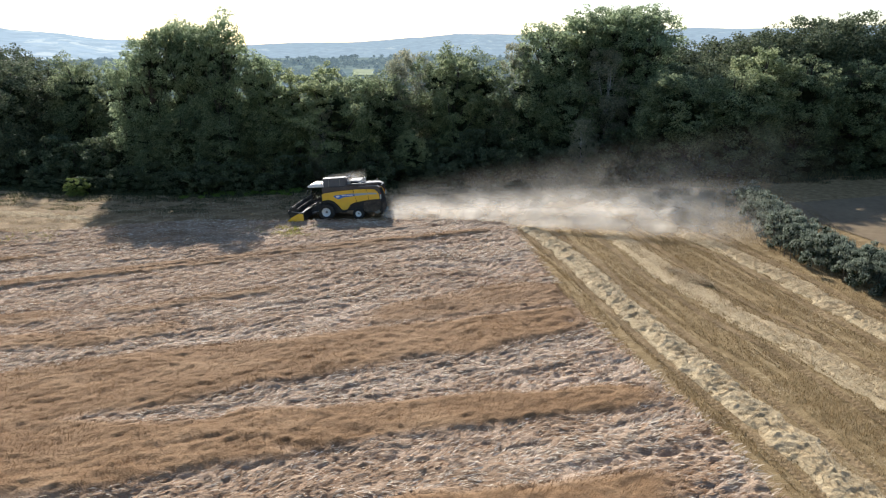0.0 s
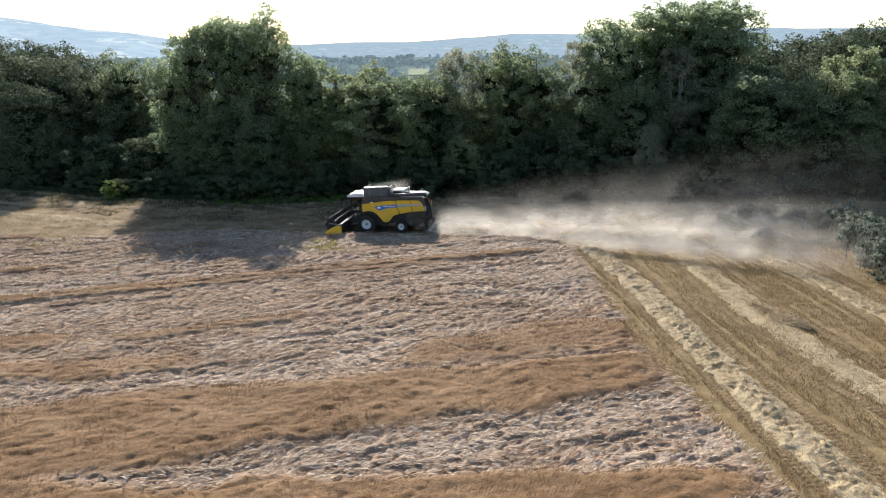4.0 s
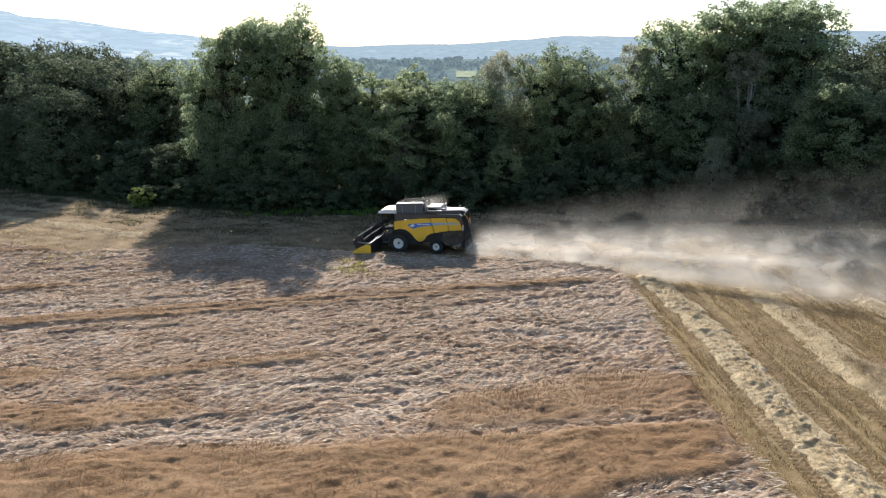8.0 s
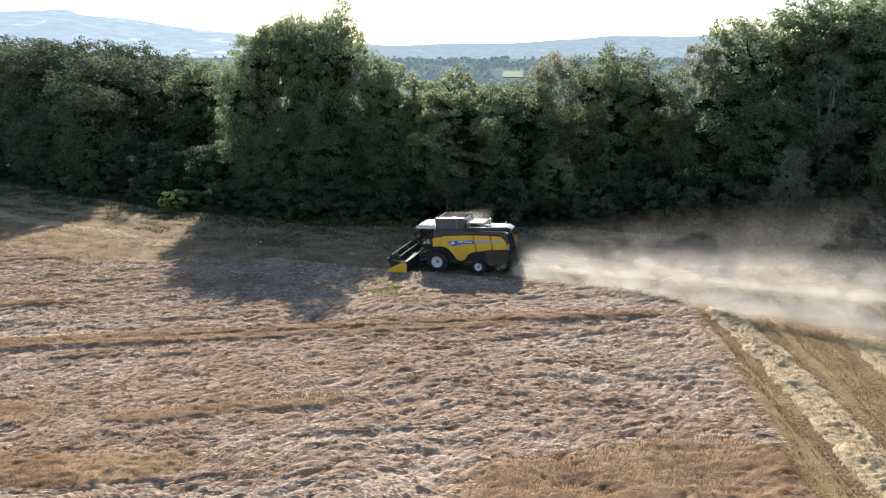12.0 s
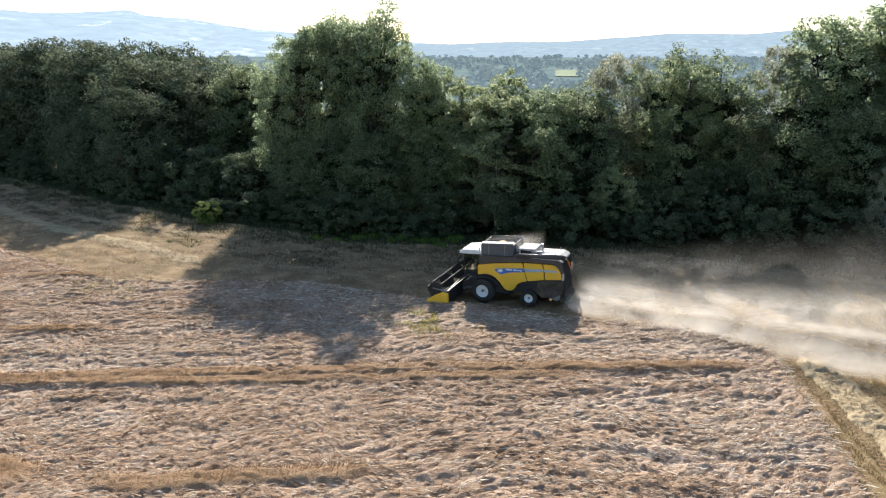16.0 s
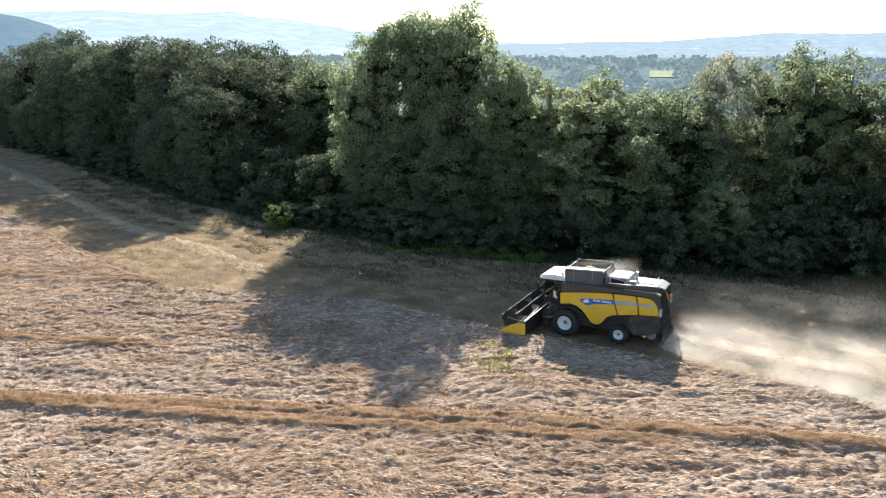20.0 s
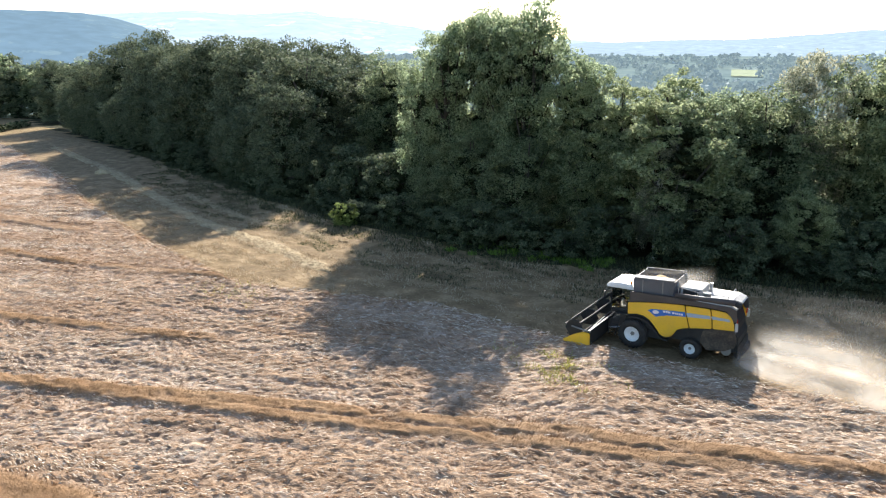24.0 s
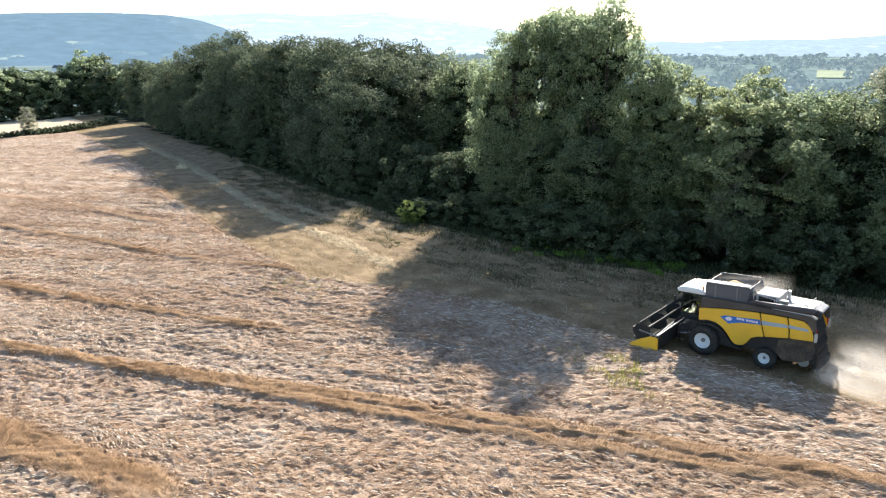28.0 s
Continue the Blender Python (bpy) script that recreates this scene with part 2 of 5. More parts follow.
gx = ring_axis([(3, 180), (12, 420), (60, 1200), (300, 4800)]) - 40
gy = ring_axis([(3, 120), (12, 420), (60, 1200), (300, 4800)]) + 50
GX, GY = np.meshgrid(gx, gy)
GZ = land(GX, GY) + 0.05 * (fbm(GX / 2, GY / 2, 3, 3) - 0.5)
nx, ny = len(gx), len(gy)
idx = np.arange(nx * ny).reshape(ny, nx)
quads = np.stack([idx[:-1, :-1], idx[:-1, 1:], idx[1:, 1:], idx[1:, :-1]], -1).reshape(-1, 4)
ground_me = raw_mesh("ground", np.stack([GX, GY, GZ], -1).reshape(-1, 3), quads, M_EARTH, True)
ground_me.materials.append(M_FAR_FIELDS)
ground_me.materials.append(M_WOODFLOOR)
cx, cy = (GX[:-1, :-1] + GX[1:, 1:]).ravel() / 2, (GY[:-1, :-1] + GY[1:, 1:]).ravel() / 2
depth = cy - wood_edge(cx)
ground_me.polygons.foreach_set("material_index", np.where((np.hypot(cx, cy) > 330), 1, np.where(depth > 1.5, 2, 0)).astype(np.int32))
ground = tagged(new("ground", ground_me), "pale brown stubble soil of a sloping harvested field", "ground", kind="structure")

# ---------------------------------------------------------------- standing and lodged barley
CUT_A = ((8.3, 24.2), (7.4, 27.4), (6.3, 30.1), (4.7, 33.7), (2.5, 38.9), (0.1, 44.8), (-1.6, 50.6), (-2.9, 55.2), (-5.5, 63.4))       # right-hand edge of the crop
CUT_B = ((-230, 96), (-170, 85), (-128, 76), (-105, 69), (-74, 62.5), (-56, 60), (-48, 62.3), (-40, 65.0), (-30, 65.0), (-22, 65.4), (-12, 66.0), (-8, 65.4), (-5.5, 64.2), (-4, 62.6))   # edge along the headland


def crop_edge(x, y):
    """Metres inside the standing crop (negative: already cut)."""
    ax, ay = np.array(CUT_A).T
    bx, by = np.array(CUT_B).T
    right = np.interp(y, ay, ax, left=None)
    right = np.where(y < 24.2, 8.3 + (24.2 - y) * 0.33, right)
    right = np.where(y > 63.4, -5.5 - 0.32 * (y - 63.4), right)
    top = np.interp(x, bx, by)
    left = x + 225 - 0.3 * (y - 90)
    return np.minimum(np.minimum((right - x) * 0.95, (top - y) * 0.95), left)


BANDS = [(((-15, 39.5), (-13, 40.5), (-9.9, 42), (-6.5, 43.5), (-2.5, 44.9), (2, 46)), (1.0, 1.6, 2.4, 2.8, 2.8, 2.6), 0.85), (((-34, 39), (-29, 41.3), (-25, 43.2), (-19, 46.2)), 0.7, 0.9), (((-40, 32.3), (-31, 35.6), (-23, 38.3)), 1.4, 0.95), (((-58, 30.8), (-47, 35.6), (-40, 37.3), (-33, 39.7)), 1.4, 0.95),
         (((-42, 21), (-34, 25.5), (-27, 29.1), (-22.8, 31), (-18, 33.2), (-13, 35.6), (-5, 38.6), (2, 41.6)), (4.4, 4.2, 3.8, 3.3, 3.2, 2.8, 2.2, 1.9), 1.6),
         (((-36, 19.5), (-27, 22.7), (-19, 24.4), (-13, 26.4), (-8.5, 28.3), (-4, 29.5), (-1.7, 30.4), (5.5, 32.6)), (3.0, 3.0, 2.6, 2.0, 1.7, 1.5, 1.1, 0.9), 1.5),
         (((-60, 38), (-46, 44.6), (-35.5, 49.8), (-24.6, 54.6), (-17.4, 58), (-11.9, 60.2), (-6, 62.5)), 0.6, 1.0), (((-75, 33), (-61, 38), (-48, 43.4), (-37, 48), (-27.5, 52), (-20.6, 55.3), (-14, 58.4)), 0.55, 1.0),
         (((-90, 36), (-74.7, 42), (-59, 47.2), (-45.5, 52.8)), 0.6, 1.0), (((-120, 43), (-101, 48), (-72, 55.5), (-58.7, 60), (-51, 62)), 0.55, 0.9), (((-30, 12), (-18, 17), (-8, 20), (0, 22.5), (6, 25)), 1.9, 1.1),
         (((-110, 30), (-80, 40.2), (-62, 46.2)), 0.6, 0.7), (((-130, 52), (-104, 58), (-84, 61)), 0.7, 0.8)]


def band_mask(x, y):
    """How much of the crop stands upright in strips, 0 to 1."""
    wob = 1.6 * (fbm(x / 5, y / 5, 41, 3) - 0.5)
    m = np.zeros_like(x)
    for pts, hw, strength in BANDS:
        px, py = np.array(pts).T
        inside = np.clip((x - px[0]) / 3, 0, 1) * np.clip((px[-1] - x) / 3, 0, 1)
        thin = np.min(hw) < 0.8 and np.max(hw) < 1
        hw = np.interp(x, px, hw) if isinstance(hw, tuple) else hw
        d = np.abs(y - np.interp(x, px, py) + wob * np.minimum(hw * 0.9, 1.4))
        broken = np.clip(2.6 * fbm(x / 2.5, y / 1.2, 77, 3) - (0.12 if thin else -0.25), 0, 1)
        m = np.maximum(m, strength * inside * np.clip((hw * 1.4 - d) / (0.75 * hw), 0, 1) * broken)
    u, v = 0.91 * x + 0.42 * y, -0.42 * x + 0.91 * y
    patch = fbm(u / 24, v / 2.4, 11, 4)
    m = np.maximum(m, np.clip((patch - 0.47) / 0.14, 0, 0.48) * np.clip(2.4 * fbm(x / 2, y / 1.2, 78, 3) - 0.4, 0, 1) * (v < 150))
    edge_strip = np.clip(1.2 - crop_edge(x, y), 0, 1) * 0.5
    return np.clip(np.maximum(m, edge_strip), 0, 1)


def crop_height(x, y):
    """Ears, lodged in waves, with dark gaps between the swirls; upright strips stand higher."""
    warp = 2.4 * (fbm(x / 5, y / 5, 21, 3) - 0.5)
    u, v = 0.9 * x + 0.435 * y + warp, -0.435 * x + 0.9 * y + 0.8 * warp
    w1 = fbm(u / 1.6, v / 0.7, 31, 2)
    w2 = np.abs(2 * fbm(u / 0.62 + 3, v / 0.36, 51, 2) - 1)          # rounded locks with sharp creases between
    w3 = np.abs(2 * vnoise(u / 0.4, v / 0.21, 61) - 1)
    rough = 0.6 + 0.8 * vnoise(u / 9, v / 5, 95)
    gap = np.clip((0.30 - vnoise(u / 0.4, v / 0.17, 91)) / 0.08, 0, 1)
    lodged = rough * (0.16 * (w1 - 0.5) + 0.24 * (np.minimum(w2, 0.5) - 0.3) + 0.09 * (w3 - 0.5)) - 0.15 * gap
    stand = 0.22 + 0.20 * (fbm(u / 0.9, v / 0.5, 71, 3) - 0.5)
    m = band_mask(x, y)
    return lodged * (1 - 0.7 * m) + stand * m, m


def crop_patch(x0, x1, y0, y1, res):
    xs, ys = np.linspace(x0, x1, int(round((x1 - x0) / res)) + 1), np.linspace(y0, y1, int(round((y1 - y0) / res)) + 1)
    X, Y = np.meshgrid(xs, ys)
    h, m = crop_height(X, Y)
    inside = crop_edge(X, Y) + 0.5 * (fbm(X / 1.2, Y / 1.2, 81, 2) - 0.5)
    rise = np.clip(inside / 0.35, 0, 1)
    Z = crop_top(X, Y) - CROP - 0.03 + (CROP + h) * np.sqrt(rise)
    ok = inside > -0.25
    i = np.arange(X.size).reshape(X.shape)
    q = np.stack([i[:-1, :-1], i[:-1, 1:], i[1:, 1:], i[1:, :-1]], -1).reshape(-1, 4)
    q = q[ok.ravel()[q].all(1)]
    used = np.unique(q)
    lut = np.zeros(X.size, dtype=np.int64)
    lut[used] = np.arange(len(used))
    me = raw_mesh("barley_crop", np.stack([X, Y, Z], -1).reshape(-1, 3)[used], lut[q], M_CROP, True)
    at = me.attributes.new("standing", "FLOAT", "POINT")
    at.data.foreach_set("value", m.ravel()[used].astype(np.float32))
    return me


crop = new("barley_crop", crop_patch(-62, 14, 13, 68, 0.112))
tagged(crop, "ripe barley crop, lodged in grey-beige waves with orange standing strips", "crop", kind="stuff")
far_crop = new("barley_crop", crop_patch(-110, -62, 13, 76, 0.2))
tagged(far_crop, "ripe barley crop, lodged flat towards the far hedge", "crop", kind="stuff")
farthest_crop = new("barley_crop", crop_patch(-232, -110, 13, 100, 0.6))
tagged(farthest_crop, "ripe barley crop at the far end of the field", "crop", kind="stuff")
for box_ in ((-40, 32, -22, 13, 0.22), (-232, -40, -62, 13, 1.2), (-40, 40, -62, -22, 0.8)):
    tagged(new("barley_crop", crop_patch(*box_)), "ripe barley crop behind the flight line", "crop", kind="stuff")


def blades(name, x, y, z, length, width, lean, heading, mat):
    """Thin straws as narrow triangles that lean over along a heading; one mesh."""
    n = len(x)
    dx, dy = np.cos(heading), np.sin(heading)
    h, s = length * np.cos(lean), length * np.sin(lean)
    base = np.stack([x, y, z], -1)
    side = np.stack([-dy, dx, np.zeros(n)], -1) * (width / 2)[:, None]
    tip = base + np.stack([dx * s, dy * s, h], -1)
    v = np.stack([base - side, base + side, tip], 1).reshape(-1, 3)
    return raw_mesh(name, v, np.arange(3 * n).reshape(-1, 3), mat)


def crop_blades(n, box, keep, mat, lean0, lean1, len0, len1, name, label, wide=1.0):
    x, y = rng.uniform(box[0], box[1], n), rng.uniform(box[2], box[3], n)
    h, m = crop_height(x, y)
    ok = (crop_edge(x, y) > 0.15) & keep(m, h, x, y)
    x, y, h = x[ok], y[ok], h[ok]
    k = len(x)
    head = 0.35 + 1.2 * (fbm(x / 5, y / 5, 21, 3) - 0.5) * 4 + rng.normal(0, 0.5, k)
    me = blades(name, x, y, crop_top(x, y) + h - 0.14, rng.uniform(len0, len1, k), wide * rng.uniform(0.02, 0.045, k), rng.uniform(lean0, lean1, k), head, mat)
    return tagged(new(name, me), label, "crop", kind="stuff")


def ruddy(x, y):
    """Share of reddish ears among the lodged straw: broad drifts along the rows, strongest beside the upright strips."""
    u, v = 0.91 * x + 0.42 * y, -0.42 * x + 0.91 * y
    drift = np.clip((fbm(u / 20, v / 2.6, 11, 4) - 0.45) / 0.16, 0, 0.7)
    near = np.zeros_like(x)
    for pts, hw, strength in BANDS:
        px, py = np.array(pts).T
        d = np.abs(y - np.interp(x, px, py))
        hw = np.interp(x, px, hw) if isinstance(hw, tuple) else hw
        near = np.maximum(near, 0.82 * np.exp(-(d / (1.0 * hw + 0.35)) ** 2) * ((x > px[0]) & (x < px[-1])))
    return np.clip(np.maximum(drift, near) + np.clip((-55 - x) / 60, 0, 0.22), 0.12, 0.9)


def wisps(n, box_, label, big=1.0):
    """Handfuls of lodged ears, bent over and combed one way, each a small kinked tongue, pale and reddish ones mixed."""
    x, y = rng.uniform(box_[0], box_[1], n), rng.uniform(box_[2], box_[3], n)
    h, m = crop_height(x, y)
    ok = (crop_edge(x, y) > 0.1) & (m < 0.6) & (h > -0.12)
    x, y, h = x[ok], y[ok], h[ok]
    k = len(x)
    head = 0.46 + 1.7 * (fbm(x / 3, y / 3, 21, 3) - 0.5) + rng.normal(0, 0.24, k)
    dx, dy = np.cos(head), np.sin(head)
    ln, up = big * rng.uniform(0.22, 0.58, k), big * rng.uniform(0.02, 0.08, k)
    wd = big * rng.uniform(0.010, 0.034, k)
    base = np.stack([x, y, crop_top(x, y) + h - 0.05], -1)
    ahead, side = np.stack([dx, dy, 0 * dx], -1), np.stack([-dy, dx, rng.normal(0, 0.35, k)], -1)
    mid = base + ahead * (ln * 0.5)[:, None] + np.array([0, 0, 1.0]) * up[:, None]
    tip = base + ahead * ln[:, None] + np.array([0, 0, 1.0]) * (up * rng.uniform(-0.2, 1.0, k))[:, None]
    v = np.stack([base, mid - side * wd[:, None], tip, mid + side * wd[:, None]], 1)
    red = rng.random(k) < ruddy(x, y)
    for pick, mat, words in ((~red, M_WISP, label), (red, M_WISP_BROWN, label.replace("grey-beige", "reddish-brown"))):
        f = np.arange(4 * pick.sum()).reshape(-1, 4)
        tri = np.concatenate([f[:, [0, 1, 3]], f[:, [1, 2, 3]]])
        tagged(new("lodged_wisps", raw_mesh("lodged_wisps", v[pick].reshape(-1, 3), tri, mat)), words, "crop", kind="stuff")


wisps(340000, (-72, 11, 14, 67), "bent handfuls of grey-beige barley lying over one another")
wisps(90000, (-115, -72, 24, 74), "bent handfuls of grey-beige barley farther down the field", 1.35)
wisps(50000, (-225, -115, 24, 92), "bent handfuls of grey-beige barley towards the far end of the field", 1.9)
crop_blades(120000, (-72, 11, 14, 67), lambda m, h, x, y: (m < 0.5) & (h > -0.2), M_BLADE, 0.75, 1.45, 0.3, 0.65, "lodged_straw", "grey-beige barley straws lying flat over the crop")
crop_blades(1200000, (-85, 11, 13.5, 64), lambda m, h, x, y: m > 0.5, M_BLADE_RED, 0.6, 1.3, 0.2, 0.46, "standing_ears", "orange-brown barley ears standing upright in strips", 0.8)


def headland_relief(x, y):
    d = y - wood_edge(x) + 1.5 * (fbm(x / 9, y / 9, 255, 2) - 0.5)
    ruts = fbm(x / 2.6, d / 0.55, 251, 3) - 0.4
    return (0.22 * np.clip(ruts, 0, 1) + 0.12 * fbm(x / 0.6, y / 0.4, 252, 2)) * np.clip((-4 - x) / 6, 0, 1)


# ---------------------------------------------------------------- stubble
def stubble(n, box_, mat, length, width, lean, name, label, keep):
    x, y = rng.uniform(box_[0], box_[1], n), rng.uniform(box_[2], box_[3], n)
    ok = (crop_edge(x, y) < -0.1) & (y < wood_edge(x) + 1.5) & keep(x, y)
    x, y = x[ok], y[ok]
    k = len(x)
    me = blades(name, x, y, land(x, y) + (headland_relief(x, y) if name == "headland_straw" else 0), rng.uniform(*length, k), rng.uniform(*width, k), rng.uniform(*lean, k), rng.uniform(0, 6.28, k), mat)
    return tagged(new(name, me), label, "stubble", kind="stuff")


def rows_of_straw(x, y):
    """Stubble stands in rows that follow the last pass; bare wheel marks between."""
    v = 0.93 * x + 0.36 * y + 0.3 * vnoise(x / 6, y / 6, 203)
    w = 0.93 * y - 0.36 * x
    return (fbm(v / 0.32, w / 5, 202, 2) > 0.40) & (rng.random(len(x)) < 0.55 + 0.45 * (fbm(v / 1.4, w / 14, 201, 3) > 0.47))


stubble(420000, (-8, 24, 20, 82), M_STUBBLE, (0.08, 0.2), (0.015, 0.035), (0.0, 0.7), "stubble", "golden cut stubble standing in rows", rows_of_straw)
stubble(60000, (-8, 24, 20, 82), M_STRAW_BLADE, (0.2, 0.5), (0.015, 0.035), (1.2, 1.55), "scattered_straw", "loose straw scattered over the stubble", lambda x, y: fbm(x / 2.5, y / 2.5, 211, 3) > 0.5)
stubble(260000, (-110, -6, 58, 94), M_STRAW_BLADE, (0.15, 0.5), (0.02, 0.045), (0.5, 1.5), "headland_straw", "pale trampled straw in clumps over the cut headland", lambda x, y: fbm(x / 2.4, y / 0.9, 221, 3) > 0.54)


M_YELLOW_WEED = material("yellow_green_weeds", [(0.30, 0.27, 0.07), (0.42, 0.40, 0.10), (0.55, 0.50, 0.16)], 0.5, 0.7, random_amount=0.6, island=True, translucent=0.35, spec=0.2)


def weed_patch(n, cx, cy, sx, sy):
    """A thin drift of weeds grown through the lodged barley."""
    x, y = rng.normal(cx, sx, n), rng.normal(cy, sy, n)
    ok = fbm(x / 1.1, y / 0.8, 245, 3) > 0.5
    x, y = x[ok], y[ok]
    k = len(x)
    me = blades("crop_weeds", x, y, crop_top(x, y) + crop_height(x, y)[0] - 0.05, rng.uniform(0.2, 0.5, k), rng.uniform(0.03, 0.07, k), rng.uniform(0.4, 1.3, k), rng.uniform(0, 6.28, k), M_YELLOW_WEED)
    return tagged(new("crop_weeds", me), "yellow-green weeds grown through the lodged barley", "weeds", kind="stuff")


weed_patch(1600, -27.2, 61.6, 1.8, 0.7)
weed_patch(700, -25.3, 60.3, 1.2, 0.6)
weed_patch(500, -54.0, 58.0, 2.5, 1.0)
stubble(150000, (-112, -48, 58, 86), M_STUBBLE, (0.08, 0.22), (0.02, 0.045), (0.0, 0.8), "headland_stubble", "golden stubble on the cut headland", lambda x, y: fbm(x / 9, (y - 0.2 * x) / 1.1, 223, 3) > 0.45)


# ---------------------------------------------------------------- straw swaths on the stubble
def swath(points, width, height, seed, n_straws, label):
    """A raised, lumpy row of threshed straw along a line, with loose straws on it."""
    P = np.array(points, dtype=float)
    seg = np.hypot(*np.diff(P, axis=0).T)
    s = np.concatenate([[0], np.cumsum(seg)])
    t = np.arange(0, s[-1], 0.085)
    px, py = np.interp(t, s, P[:, 0]), np.interp(t, s, P[:, 1])
    tx, ty = np.gradient(px), np.gradient(py)
    ln = np.hypot(tx, ty)
    nxv, nyv = -ty / ln, tx / ln
    c = np.linspace(-1, 1, 33)
    wobble = width * (0.66 + 0.35 * vnoise(t / 1.7, t * 0, seed) + 0.4 * vnoise(t / 0.45, t * 0, seed + 9)) * np.clip(np.minimum(t, s[-1] - t) / 2.5, 0.15, 1)
    X = px[:, None] + nxv[:, None] * c[None] * wobble[:, None]
    Y = py[:, None] + nyv[:, None] * c[None] * wobble[:, None]
    T = np.repeat(t[:, None], 33, 1)
    prof = np.clip(1 - np.abs(c) ** 2.2, 0, 1)[None]
    hollow = np.clip((0.30 - vnoise(T / 0.3 + 0.8 * np.abs(c)[None], c[None] * 3.2 + 0 * T, seed + 3)) / 0.12, 0, 1)
    crinkle = np.abs(2 * fbm(T / 0.28 + 0.8 * c[None], c[None] * 3.6 + 0 * T, seed + 4, 2) - 1)
    lumps = 0.5 + 0.42 * (crinkle - 0.3) + 0.4 * (vnoise(T / 1.1, c[None] * 1.2 + 0 * T, seed + 5) - 0.5) - 0.18 * hollow
    Z = land(X, Y) - 0.02 + height * prof * lumps
    i = np.arange(X.size).reshape(X.shape)
    q = np.stack([i[:-1, :-1], i[1:, :-1], i[1:, 1:], i[:-1, 1:]], -1).reshape(-1, 4)
    root = tagged(new("straw_swath", None), label, "straw swath", "straw swaths on the stubble")
    mesh_part("straw_bank", raw_mesh("straw_bank", np.stack([X, Y, Z], -1).reshape(-1, 3), q, M_STRAW, True), root)
    k = rng.integers(0, len(t), n_straws)
    cc = rng.normal(0, 0.58, n_straws).clip(-1.6, 1.6)
    x, y = px[k] + nxv[k] * cc * wobble[k], py[k] + nyv[k] * cc * wobble[k]
    ci = np.clip(((cc + 1) * 16).round().astype(int), 0, 32)
    z = np.where(np.abs(cc) < 1, Z[k, ci], land(x, y)) - 0.02
    straws = blades("loose_straw", x, y, z, rng.uniform(0.25, 0.6, n_straws), rng.uniform(0.015, 0.035, n_straws), rng.uniform(0.9, 1.5, n_straws), rng.uniform(0, 6.28, n_straws), M_STRAW_BLADE)
    tagged(mesh_part("loose_straw", straws, root), kind="stuff")
    return root


def soil_patch(name, x0, x1, y0, y1, res, relief, mat, label, keep):
    """Trampled, uneven ground laid over the soil."""
    X, Y = np.meshgrid(np.arange(x0, x1, res), np.arange(y0, y1, res))
    Z = land(X, Y) + 0.015 + relief(X, Y)
    ok = keep(X, Y)
    i = np.arange(X.size).reshape(X.shape)
    q = np.stack([i[:-1, :-1], i[:-1, 1:], i[1:, 1:], i[1:, :-1]], -1).reshape(-1, 4)
    q = q[ok.ravel()[q].all(1)]
    used = np.unique(q)
    lut = np.zeros(X.size, dtype=np.int64)
    lut[used] = np.arange(len(used))
    return tagged(new(name, raw_mesh(name, np.stack([X, Y, Z], -1).reshape(-1, 3)[used], lut[q], mat, True)), label, "ground", kind="structure")


soil_patch("headland_ground", -240, -150, 78, 122, 0.6, headland_relief, M_TRAMPLED, "pale trampled straw towards the far end of the headland", lambda x, y: (crop_edge(x, y) < 0.4) & (y < wood_edge(x) + 1.0) & (x > -228))
soil_patch("headland_ground", -150.3, -3, 58, 98, 0.26, headland_relief, M_TRAMPLED, "pale trampled straw and stubble on the cut headland", lambda x, y: (crop_edge(x, y) < 0.25) & (y < wood_edge(x) + 1.0 + 2 * (fbm(x / 3, y / 3, 256, 2) - 0.5)))


def tyre_track(points, offset, width, label):
    """Lug marks pressed into the stubble beside a swath."""
    P = np.array(points, dtype=float)
    sl = np.concatenate([[0], np.cumsum(np.hypot(*np.diff(P, axis=0).T))])
    t = np.arange(0, sl[-1], 0.075)
    px, py = np.interp(t, sl, P[:, 0]), np.interp(t, sl, P[:, 1])
    tx, ty = np.gradient(px), np.gradient(py)
    ln = np.hypot(tx, ty)
    c = np.linspace(-1, 1, 7)
    X = px[:, None] + (-ty / ln)[:, None] * (offset + c[None] * width / 2)
    Y = py[:, None] + (tx / ln)[:, None] * (offset + c[None] * width / 2)
    lug = np.sin((t[:, None] + 0.25 * np.abs(c)[None]) * 2 * math.pi / 0.30) > 0.1
    Z = land(X, Y) + 0.03 + 0.065 * lug * (1 - c[None] ** 6)
    i = np.arange(X.size).reshape(X.shape)
    q = np.stack([i[:-1, :-1], i[1:, :-1], i[1:, 1:], i[:-1, 1:]], -1).reshape(-1, 4)
    return tagged(new("tyre_track", raw_mesh("tyre_track", np.stack([X, Y, Z], -1).reshape(-1, 3), q, M_TRAMPLED)), label, "tyre track", kind="structure")


LINE_A = [(-3.5, 64.2), (-0.9, 58.4), (1.2, 52.6), (2.8, 47.6), (4.8, 42.2), (6.8, 37.0), (8.4, 33), (9.7, 30), (12, 24), (15.5, 13)]
LINE_B = [(3.2, 66), (7.7, 51.2), (10.8, 43.8), (13.2, 39.9), (16, 33), (20.5, 21)]
LINE_C = [(7.6, 68), (10.0, 63.5), (13.0, 58), (15.8, 51.2), (17.6, 45.2), (19.2, 41), (23, 33)]
for line, off in ((LINE_A, -1.3), (LINE_A, 1.55), (LINE_B, -1.9), (LINE_B, 1.9), (LINE_C, 1.5), (LINE_C, -1.5)):
    tyre_track(line, off, 0.55, "chevron tyre marks pressed into the stubble")

